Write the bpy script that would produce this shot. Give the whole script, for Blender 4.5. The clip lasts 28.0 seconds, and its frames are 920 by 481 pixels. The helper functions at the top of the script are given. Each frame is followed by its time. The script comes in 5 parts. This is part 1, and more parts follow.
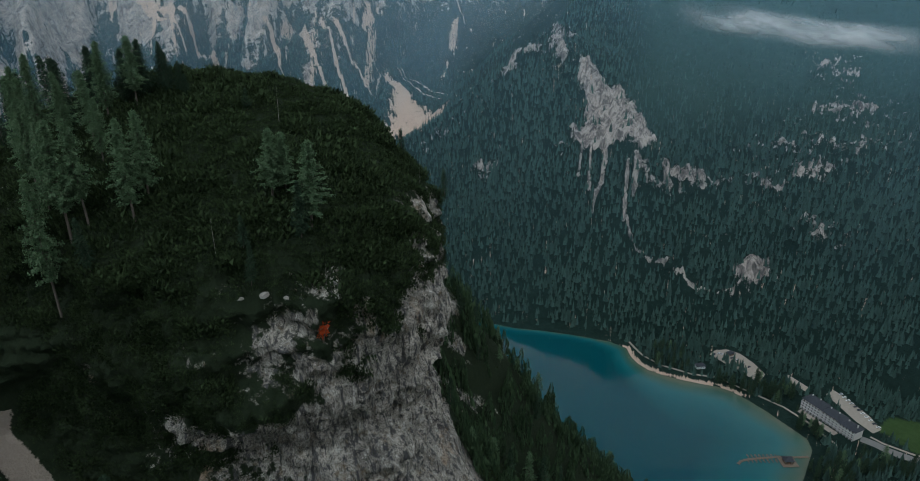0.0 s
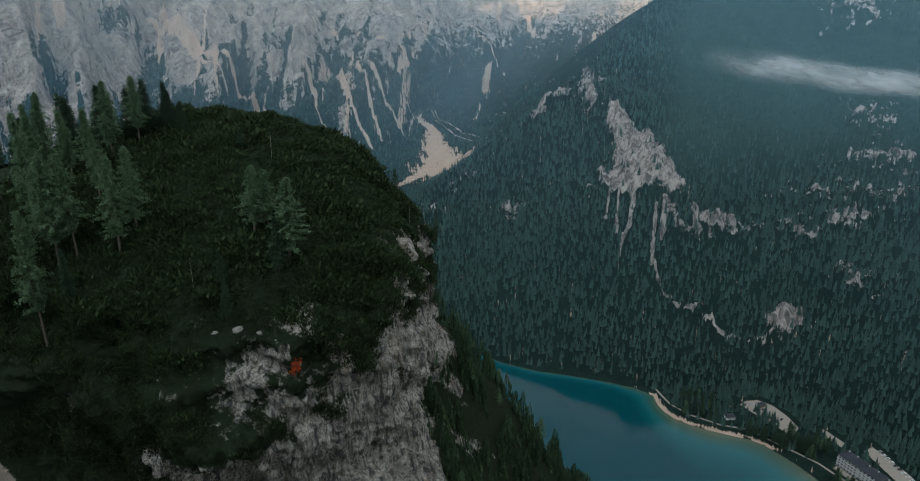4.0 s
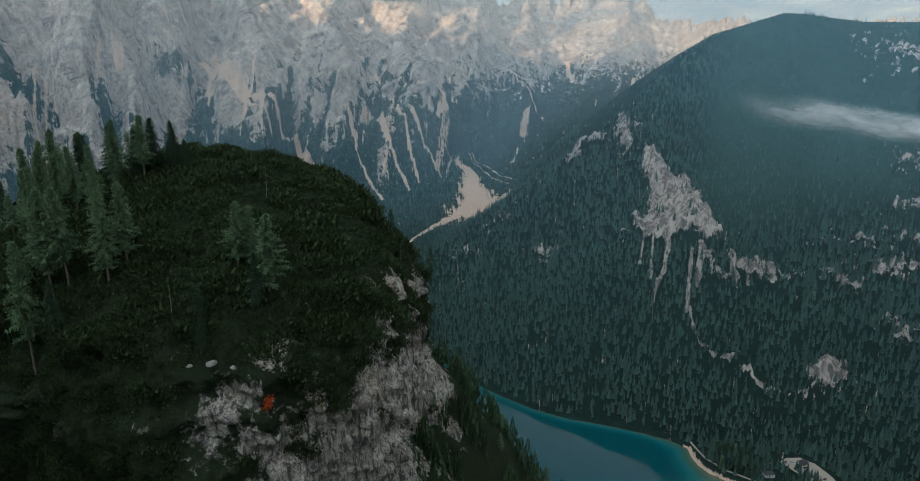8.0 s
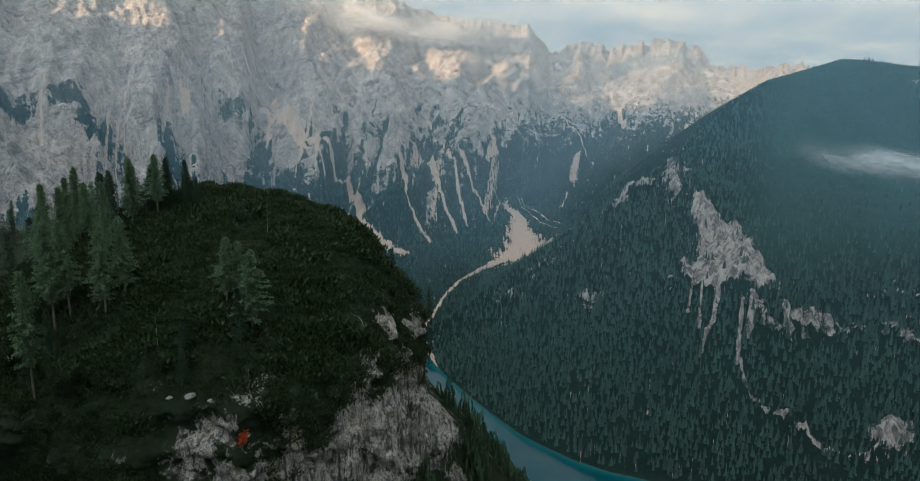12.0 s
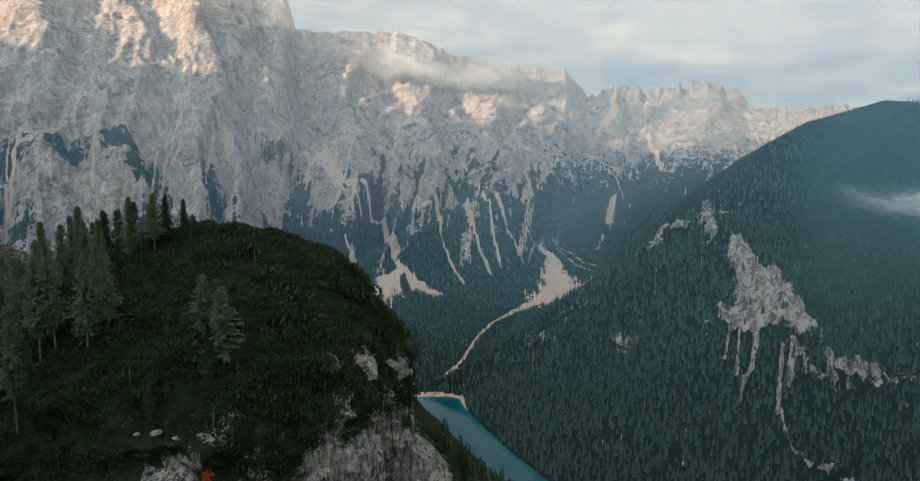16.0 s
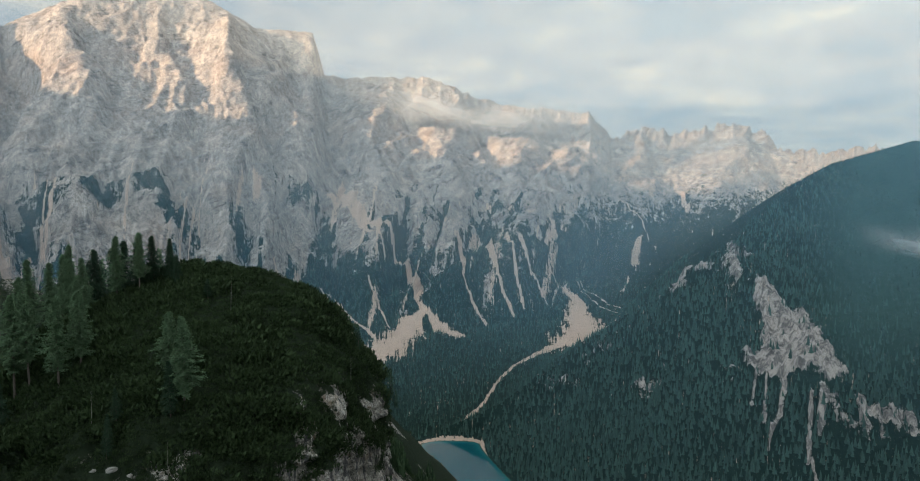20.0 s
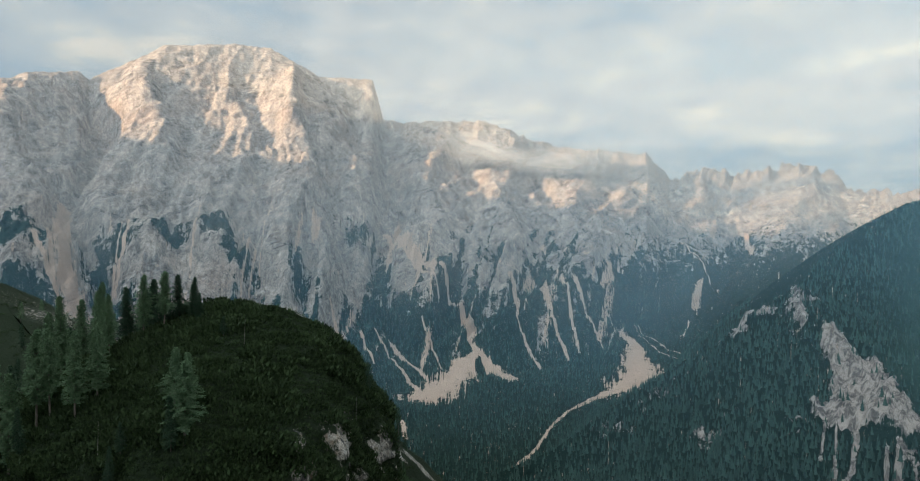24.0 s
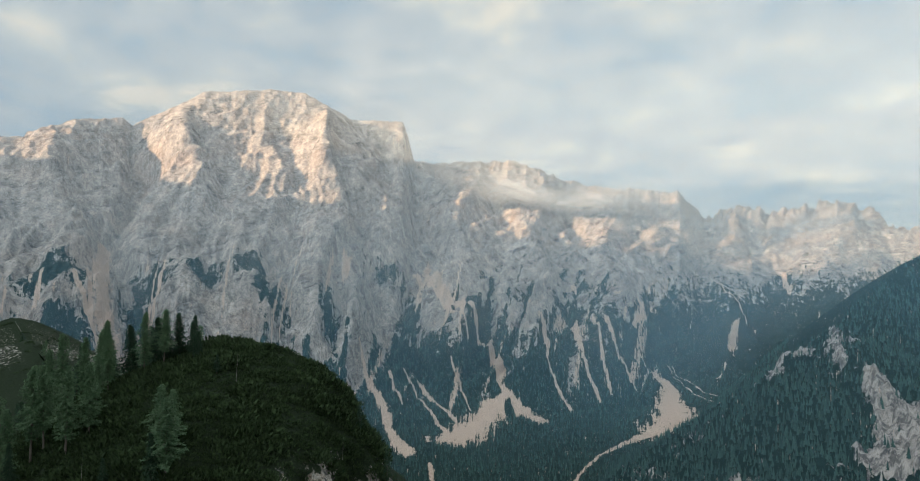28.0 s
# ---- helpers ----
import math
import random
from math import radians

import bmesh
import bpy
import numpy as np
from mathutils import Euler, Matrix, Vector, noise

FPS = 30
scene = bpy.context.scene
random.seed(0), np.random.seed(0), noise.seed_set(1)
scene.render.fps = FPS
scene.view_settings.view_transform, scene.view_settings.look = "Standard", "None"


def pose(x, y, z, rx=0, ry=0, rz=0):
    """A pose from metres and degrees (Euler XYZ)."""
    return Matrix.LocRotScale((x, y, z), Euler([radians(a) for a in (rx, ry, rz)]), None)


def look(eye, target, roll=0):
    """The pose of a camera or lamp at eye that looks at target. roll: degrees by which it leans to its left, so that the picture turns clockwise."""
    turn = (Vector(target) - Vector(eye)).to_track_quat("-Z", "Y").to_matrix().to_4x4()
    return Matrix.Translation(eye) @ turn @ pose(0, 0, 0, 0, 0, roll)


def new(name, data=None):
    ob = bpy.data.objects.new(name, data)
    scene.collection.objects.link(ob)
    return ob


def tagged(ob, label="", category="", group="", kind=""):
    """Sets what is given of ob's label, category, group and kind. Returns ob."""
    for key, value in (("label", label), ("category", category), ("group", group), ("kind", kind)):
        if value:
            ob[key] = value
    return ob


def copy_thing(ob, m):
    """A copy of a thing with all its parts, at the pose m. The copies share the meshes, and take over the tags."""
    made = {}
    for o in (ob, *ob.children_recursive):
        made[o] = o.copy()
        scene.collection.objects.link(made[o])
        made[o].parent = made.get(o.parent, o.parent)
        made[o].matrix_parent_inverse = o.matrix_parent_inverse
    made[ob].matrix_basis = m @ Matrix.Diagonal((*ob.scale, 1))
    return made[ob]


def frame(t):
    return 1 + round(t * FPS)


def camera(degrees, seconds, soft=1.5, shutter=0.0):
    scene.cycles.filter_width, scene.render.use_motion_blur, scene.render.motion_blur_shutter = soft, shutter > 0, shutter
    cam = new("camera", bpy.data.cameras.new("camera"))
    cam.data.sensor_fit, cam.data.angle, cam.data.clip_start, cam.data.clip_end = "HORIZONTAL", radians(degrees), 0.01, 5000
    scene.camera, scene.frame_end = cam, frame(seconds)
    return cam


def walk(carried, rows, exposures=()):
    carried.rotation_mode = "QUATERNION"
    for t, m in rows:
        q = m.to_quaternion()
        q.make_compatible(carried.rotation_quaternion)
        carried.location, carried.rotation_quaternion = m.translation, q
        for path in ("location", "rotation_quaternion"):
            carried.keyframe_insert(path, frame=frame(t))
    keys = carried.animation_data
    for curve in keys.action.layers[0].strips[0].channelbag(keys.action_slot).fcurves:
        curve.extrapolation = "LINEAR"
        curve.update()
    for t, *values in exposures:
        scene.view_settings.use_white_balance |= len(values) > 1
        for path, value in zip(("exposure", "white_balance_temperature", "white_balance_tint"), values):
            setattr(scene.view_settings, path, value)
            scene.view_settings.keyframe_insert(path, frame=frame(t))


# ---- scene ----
cam = camera(71.2, 28.0, soft=1.0)
PATH = [
    (0, (-1.05, -0.01, 393.01), (-5.67, 92.01, 354.14), -0.24),
    (1, (0.96, 0.01, 393.07), (-5.09, 92.48, 355.51), -0.17),
    (2, (2.89, 0.39, 392.94), (-4.28, 93.40, 356.93), -0.13),
    (3, (4.71, 0.53, 392.94), (-3.29, 94.04, 358.41), -0.06),
    (3.5, (5.61, 0.60, 392.86), (-3.08, 94.32, 359.09), -0.09),
    (5.5, (9.25, 1.06, 392.72), (-3.56, 95.36, 362.03), 0.00),
    (6, (10.14, 1.39, 392.60), (-3.40, 95.83, 362.66), 0.03),
    (7, (12.37, 1.78, 392.50), (-2.19, 96.55, 364.10), 0.03),
    (8, (14.61, 2.23, 392.31), (-1.10, 97.29, 365.52), 0.06),
    (9, (16.99, 2.59, 392.23), (-0.43, 97.80, 367.08), 0.09),
    (10, (19.47, 3.03, 392.06), (-0.49, 98.16, 368.56), 0.02),
    (11, (21.90, 3.64, 392.03), (0.09, 98.76, 370.20), 0.12),
    (12, (24.08, 4.25, 391.85), (0.38, 99.26, 371.59), 0.16),
    (12.5, (25.21, 4.60, 391.83), (0.43, 99.50, 372.34), 0.12),
    (14.5, (29.68, 6.07, 391.64), (1.38, 100.59, 375.35), 0.10),
    (15, (30.91, 6.58, 391.58), (1.91, 101.04, 376.19), 0.07),
    (16, (32.93, 7.39, 391.45), (3.33, 101.89, 377.56), 0.07),
    (17, (35.08, 8.28, 391.32), (5.08, 102.87, 378.99), 0.04),
    (18, (37.45, 8.85, 391.28), (6.87, 103.45, 380.54), 0.01),
    (19, (39.50, 9.77, 391.11), (7.41, 104.04, 381.94), 0.00),
    (20, (41.97, 10.24, 391.05), (8.28, 104.10, 383.56), -0.04),
    (21, (44.22, 10.74, 391.15), (8.48, 103.95, 385.22), 0.02),
    (21.5, (45.53, 10.86, 391.18), (8.52, 103.62, 386.02), 0.00),
    (23.5, (49.11, 12.93, 390.94), (8.15, 104.14, 388.98), 0.08),
    (24, (50.34, 13.42, 390.89), (8.38, 104.18, 389.84), 0.03),
    (25, (51.78, 14.36, 390.83), (8.49, 104.51, 391.24), 0.03),
    (26, (53.57, 15.12, 390.58), (9.03, 104.63, 392.59), -0.01),
    (27, (55.54, 16.02, 390.64), (10.18, 105.07, 394.14), -0.06),
    (28, (57.58, 16.51, 390.65), (11.27, 104.99, 395.74), -0.07),
]
EXPOSURES = [(0.0, 0.50, 6200, 12), (6.0, 0.53, 6250, 11), (12.0, 0.57, 6300, 10), (20.0, 0.65, 6330, 10), (28.0, 0.71, 6350, 10)]
walk(cam, [(t, look(eye, target, roll)) for t, eye, target, roll in PATH], EXPOSURES)

# ---- light: a low sun from the left, kept off the valley by the ridges to the left and behind the camera ----
SUN_AZ, SUN_EL = 154.0, 9.0          # degrees to the left of +y, and above the horizon
SUN_WAY = Vector((-math.sin(radians(SUN_AZ)) * math.cos(radians(SUN_EL)), math.cos(radians(SUN_AZ)) * math.cos(radians(SUN_EL)), math.sin(radians(SUN_EL))))
DECK_WAY = Vector((-0.305, -0.939, 0.156))    # the bright side of the cloud deck
UPHILL = Vector((-0.309, -0.951))              # the way the near slope climbs
sun = new("sun", bpy.data.lights.new("sun", "SUN"))
sun.data.energy, sun.data.angle, sun.data.color = 5.0, radians(0.6), (1.0, 0.70, 0.41)
sun.matrix_world = look(SUN_WAY * 3000, (0, 0, 0))


def build_world():
    world = bpy.data.worlds.new("sky")
    scene.world = world
    world.use_nodes = True
    nt = world.node_tree
    nt.nodes.clear()
    out = nt.nodes.new("ShaderNodeOutputWorld")
    back = nt.nodes.new("ShaderNodeBackground")
    sky = nt.nodes.new("ShaderNodeTexSky")
    sky.sky_type, sky.sun_disc = "NISHITA", False
    sky.sun_elevation, sky.sun_rotation = radians(SUN_EL), radians(-SUN_AZ)
    sky.altitude, sky.dust_density = 1900, 2.0
    coord = nt.nodes.new("ShaderNodeTexCoord")
    split = nt.nodes.new("ShaderNodeSeparateXYZ")
    nt.links.new(coord.outputs["Generated"], split.inputs[0])
    # the cloud deck: the direction thrown on a flat layer
    lift = nt.nodes.new("ShaderNodeMath"); lift.operation = "ADD"; lift.inputs[1].default_value = 0.16
    top = nt.nodes.new("ShaderNodeMath"); top.operation = "MAXIMUM"; top.inputs[1].default_value = 0.0
    nt.links.new(split.outputs[2], top.inputs[0]); nt.links.new(top.outputs[0], lift.inputs[0])
    dx = nt.nodes.new("ShaderNodeMath"); dx.operation = "DIVIDE"
    dy = nt.nodes.new("ShaderNodeMath"); dy.operation = "DIVIDE"
    nt.links.new(split.outputs[0], dx.inputs[0]); nt.links.new(lift.outputs[0], dx.inputs[1])
    nt.links.new(split.outputs[1], dy.inputs[0]); nt.links.new(lift.outputs[0], dy.inputs[1])
    flat = nt.nodes.new("ShaderNodeCombineXYZ")
    nt.links.new(dx.outputs[0], flat.inputs[0]); nt.links.new(dy.outputs[0], flat.inputs[1])
    big = nt.nodes.new("ShaderNodeTexNoise")
    big.inputs["Scale"].default_value, big.inputs["Detail"].default_value, big.inputs["Roughness"].default_value = 2.3, 7.0, 0.58
    big.inputs["Distortion"].default_value = 0.25
    nt.links.new(flat.outputs[0], big.inputs["Vector"])
    ramp = nt.nodes.new("ShaderNodeValToRGB")
    cr = ramp.color_ramp
    cr.elements[0].position, cr.elements[0].color = 0.36, (0.38, 0.50, 0.58, 1)
    cr.elements[1].position, cr.elements[1].color = 0.66, (0.86, 0.81, 0.69, 1)
    for p, c in ((0.47, (0.50, 0.57, 0.60, 1)), (0.54, (0.56, 0.62, 0.63, 1)), (0.59, (0.66, 0.69, 0.65, 1))):
        e = cr.elements.new(p); e.color = c
    nt.links.new(big.outputs[0], ramp.inputs[0])
    mix = nt.nodes.new("ShaderNodeMix"); mix.data_type = "RGBA"
    mix.inputs[0].default_value = 0.9
    # the deck is brighter on the sun's side of the sky
    toward = nt.nodes.new("ShaderNodeVectorMath"); toward.operation = "DOT_PRODUCT"; toward.inputs[1].default_value = DECK_WAY
    nt.links.new(coord.outputs["Generated"], toward.inputs[0])
    half = nt.nodes.new("ShaderNodeMath"); half.operation = "MULTIPLY_ADD"; half.inputs[1].default_value, half.inputs[2].default_value = 0.5, 0.5
    nt.links.new(toward.outputs["Value"], half.inputs[0])
    glow = nt.nodes.new("ShaderNodeValToRGB")
    for n, (p, v) in enumerate(((0.0, 0.153), (0.36, 0.153), (0.56, 0.155), (0.75, 0.37), (1.0, 0.74))):
        e = glow.color_ramp.elements[n] if n < 2 else glow.color_ramp.elements.new(p)
        e.position, e.color = p, (v, v, v, 1)
    four = nt.nodes.new("ShaderNodeMath"); four.operation = "MULTIPLY"; four.inputs[1].default_value = 4.0
    nt.links.new(half.outputs[0], glow.inputs[0]); nt.links.new(glow.outputs[0], four.inputs[0])
    gain = nt.nodes.new("ShaderNodeVectorMath"); gain.operation = "SCALE"
    nt.links.new(four.outputs[0], gain.inputs[3])
    dim = nt.nodes.new("ShaderNodeVectorMath"); dim.operation = "SCALE"; dim.inputs[3].default_value = 0.09
    nt.links.new(sky.outputs[0], dim.inputs[0])
    nt.links.new(ramp.outputs[0], gain.inputs[0])
    nt.links.new(dim.outputs[0], mix.inputs[6]); nt.links.new(gain.outputs[0], mix.inputs[7])
    nt.links.new(mix.outputs[2], back.inputs[0])
    back.inputs[1].default_value = 1.0
    nt.links.new(back.outputs[0], out.inputs[0])


build_world()

# ---- materials ----
class Nodes:
    """A short way to write node trees."""

    def __init__(self, name):
        self.mat = bpy.data.materials.new(name)
        self.mat.use_nodes = True
        self.nt = self.mat.node_tree
        self.nt.nodes.clear()
        self.out = self.nt.nodes.new("ShaderNodeOutputMaterial")
        self.bsdf = self.nt.nodes.new("ShaderNodeBsdfPrincipled")
        self.nt.links.new(self.bsdf.outputs[0], self.out.inputs[0])
        self.pos = self.nt.nodes.new("ShaderNodeNewGeometry").outputs["Position"]

    def put(self, socket, value):
        if isinstance(value, bpy.types.NodeSocket):
            self.nt.links.new(value, socket)
        elif value is not None:
            socket.default_value = value

    def attr(self, name):
        n = self.nt.nodes.new("ShaderNodeAttribute")
        n.attribute_name = name
        return n.outputs["Fac"]

    def scaled(self, sx, sy, sz, vec=None):
        n = self.nt.nodes.new("ShaderNodeVectorMath"); n.operation = "MULTIPLY"
        self.put(n.inputs[0], vec or self.pos); n.inputs[1].default_value = (sx, sy, sz)
        return n.outputs[0]

    def noise(self, scale, detail=4.0, rough=0.55, vec=None, distort=0.0):
        n = self.nt.nodes.new("ShaderNodeTexNoise")
        self.put(n.inputs["Vector"], vec or self.pos)
        n.inputs["Scale"].default_value, n.inputs["Detail"].default_value = scale, detail
        n.inputs["Roughness"].default_value, n.inputs["Distortion"].default_value = rough, distort
        return n.outputs[0]

    def dipping(self, flat, steep):
        """The place in beds that dip across the slope."""
        n = self.nt.nodes.new("ShaderNodeVectorMath"); n.operation = "DOT_PRODUCT"
        self.put(n.inputs[0], self.pos); n.inputs[1].default_value = (-0.27, -0.20, 1.0)
        s = self.nt.nodes.new("ShaderNodeSeparateXYZ"); self.put(s.inputs[0], self.pos)
        c = self.nt.nodes.new("ShaderNodeCombineXYZ")
        self.put(c.inputs[0], self.math("MULTIPLY", s.outputs[0], flat)); self.put(c.inputs[1], self.math("MULTIPLY", s.outputs[1], flat))
        self.put(c.inputs[2], self.math("MULTIPLY", n.outputs["Value"], steep))
        return c.outputs[0]

    def math(self, op, a, b=None):
        n = self.nt.nodes.new("ShaderNodeMath"); n.operation = op
        self.put(n.inputs[0], a); self.put(n.inputs[1], b)
        return n.outputs[0]

    def span(self, v, lo, hi, a=0.0, b=1.0):
        n = self.nt.nodes.new("ShaderNodeMapRange")
        self.put(n.inputs[0], v)
        for k, x in zip((1, 2, 3, 4), (lo, hi, a, b)):
            n.inputs[k].default_value = x
        return n.outputs[0]

    def ramp(self, v, stops):
        n = self.nt.nodes.new("ShaderNodeValToRGB")
        self.put(n.inputs[0], v)
        e = n.color_ramp.elements
        e[0].position, e[0].color = stops[0][0], (*stops[0][1], 1)
        e[1].position, e[1].color = stops[-1][0], (*stops[-1][1], 1)
        for p, c in stops[1:-1]:
            e.new(p).color = (*c, 1)
        return n.outputs[0]

    def mix(self, f, a, b, mode="MIX"):
        n = self.nt.nodes.new("ShaderNodeMix"); n.data_type, n.blend_type = "RGBA", mode
        self.put(n.inputs[0], f)
        self.put(n.inputs[6], (*a, 1) if isinstance(a, tuple) else a)
        self.put(n.inputs[7], (*b, 1) if isinstance(b, tuple) else b)
        return n.outputs[2]

    def island(self):
        return self.nt.nodes["Geometry"].outputs["Random Per Island"]

    def random(self):
        return self.nt.nodes.new("ShaderNodeObjectInfo").outputs["Random"]

    def bump(self, height, strength=0.5, distance=0.1):
        n = self.nt.nodes.new("ShaderNodeBump")
        self.put(n.inputs["Height"], height)
        n.inputs["Strength"].default_value, n.inputs["Distance"].default_value = strength, distance
        self.nt.links.new(n.outputs[0], self.bsdf.inputs["Normal"])

    def done(self, colour, rough=0.85, spec=0.25, metal=0.0):
        self.put(self.bsdf.inputs["Base Color"], (*colour, 1) if isinstance(colour, tuple) else colour)
        self.put(self.bsdf.inputs["Roughness"], rough)
        self.bsdf.inputs["Specular IOR Level"].default_value = spec
        self.bsdf.inputs["Metallic"].default_value = metal
        return self.mat


def simple(name, colour, rough=0.7, spread=0.15, scale=3.0, spec=0.3, metal=0.0):
    m = Nodes(name)
    f = m.noise(scale, 5.0)
    dark = tuple(c * (1 - spread) for c in colour)
    light = tuple(min(1, c * (1 + spread)) for c in colour)
    m.bump(m.noise(scale * 6, 3.0), 0.25, 0.02)
    return m.done(m.mix(f, dark, light), rough, spec, metal)


def mat_terrain():
    """Far slopes: limestone, with scree and dwarf-pine cover where the masks lie."""
    m = Nodes("mountain_ground")
    fine = m.noise(0.06, 9.0, 0.72)
    streak = m.noise(0.022, 9.0, 0.66, m.scaled(1.0, 1.0, 0.34), 0.6)
    strata = m.noise(0.050, 8.0, 0.62, m.dipping(0.10, 1.7), 0.4)
    rock = m.ramp(streak, [(0.38, (0.145, 0.122, 0.112)), (0.46, (0.335, 0.282, 0.245)), (0.54, (0.485, 0.41, 0.355)), (0.62, (0.69, 0.58, 0.485))])
    rock = m.mix(m.span(strata, 0.47, 0.53, 0.0, 0.68), rock, m.mix(m.span(fine, 0.4, 0.6), (0.275, 0.235, 0.21), (0.65, 0.555, 0.475)))
    rock = m.mix(m.span(m.noise(0.006, 4.0, 0.6), 0.52, 0.68, 0.0, 0.4), rock, (0.44, 0.30, 0.225))
    crack = m.noise(0.17, 8.0, 0.74, m.scaled(1.0, 1.0, 0.40), 0.8)
    rock = m.mix(m.span(crack, 0.52, 0.58, 0.0, 0.55), rock, (0.075, 0.066, 0.064))
    rock = m.mix(m.span(crack, 0.46, 0.41, 0.0, 0.4), rock, (0.66, 0.57, 0.50))
    flow = m.nt.nodes.new("ShaderNodeCombineXYZ")
    m.put(flow.inputs[0], m.math("MULTIPLY", m.attr("across"), 0.11)); m.put(flow.inputs[1], m.math("MULTIPLY", m.attr("down"), 0.010))
    runs = m.noise(1.0, 7.0, 0.66, flow.outputs[0], 0.5)
    rock = m.mix(m.span(runs, 0.55, 0.66, 0.0, 0.5), rock, (0.11, 0.088, 0.08))
    grey = m.mix(m.span(m.noise(0.11, 8.0, 0.74, m.scaled(1.0, 1.0, 0.28), 0.6), 0.44, 0.56), (0.60, 0.52, 0.46), (0.10, 0.098, 0.10))
    rock = m.mix(m.math("MULTIPLY", m.attr("grey"), 0.75), rock, grey)
    scree = m.mix(m.noise(0.05, 8.0, 0.7, m.scaled(1.0, 1.0, 0.5)), (0.46, 0.325, 0.245), (0.80, 0.60, 0.47))
    green = m.mix(m.noise(0.14, 5.0, 0.75), (0.005, 0.017, 0.015), (0.028, 0.056, 0.044))
    grit = m.math("SUBTRACT", m.noise(0.045, 10.0, 0.74), 0.5)
    vg = m.math("ADD", m.attr("veg"), m.math("MULTIPLY", grit, 3.0))
    vg = m.math("ADD", vg, m.math("MULTIPLY", m.math("SUBTRACT", runs, 0.5), 1.6))
    sg = m.math("ADD", m.attr("scree"), m.math("MULTIPLY", m.math("SUBTRACT", m.noise(0.06, 9.0, 0.78), 0.5), 2.0))
    sg = m.math("ADD", sg, m.math("MULTIPLY", m.math("SUBTRACT", runs, 0.5), 2.8))
    c = m.mix(m.span(vg, 0.46, 0.54), rock, green)
    c = m.mix(m.span(sg, 0.46, 0.56), c, scree)
    turf = m.mix(m.noise(0.12, 6.0, 0.7), (0.016, 0.042, 0.038), (0.060, 0.118, 0.098))
    c = m.mix(m.math("MULTIPLY", m.attr("scrub"), m.span(vg, 0.46, 0.54)), c, turf)
    lawn = m.mix(m.noise(0.2, 5.0, 0.6), (0.035, 0.075, 0.022), (0.075, 0.125, 0.045))
    c = m.mix(m.attr("meadow"), c, lawn)
    h = m.math("ADD", m.noise(0.05, 10.0, 0.70, m.scaled(1, 1, 0.6)), m.math("MULTIPLY", strata, 1.1))
    m.bump(h, 0.9, 10.0)
    return m.done(c, 0.95, 0.1)


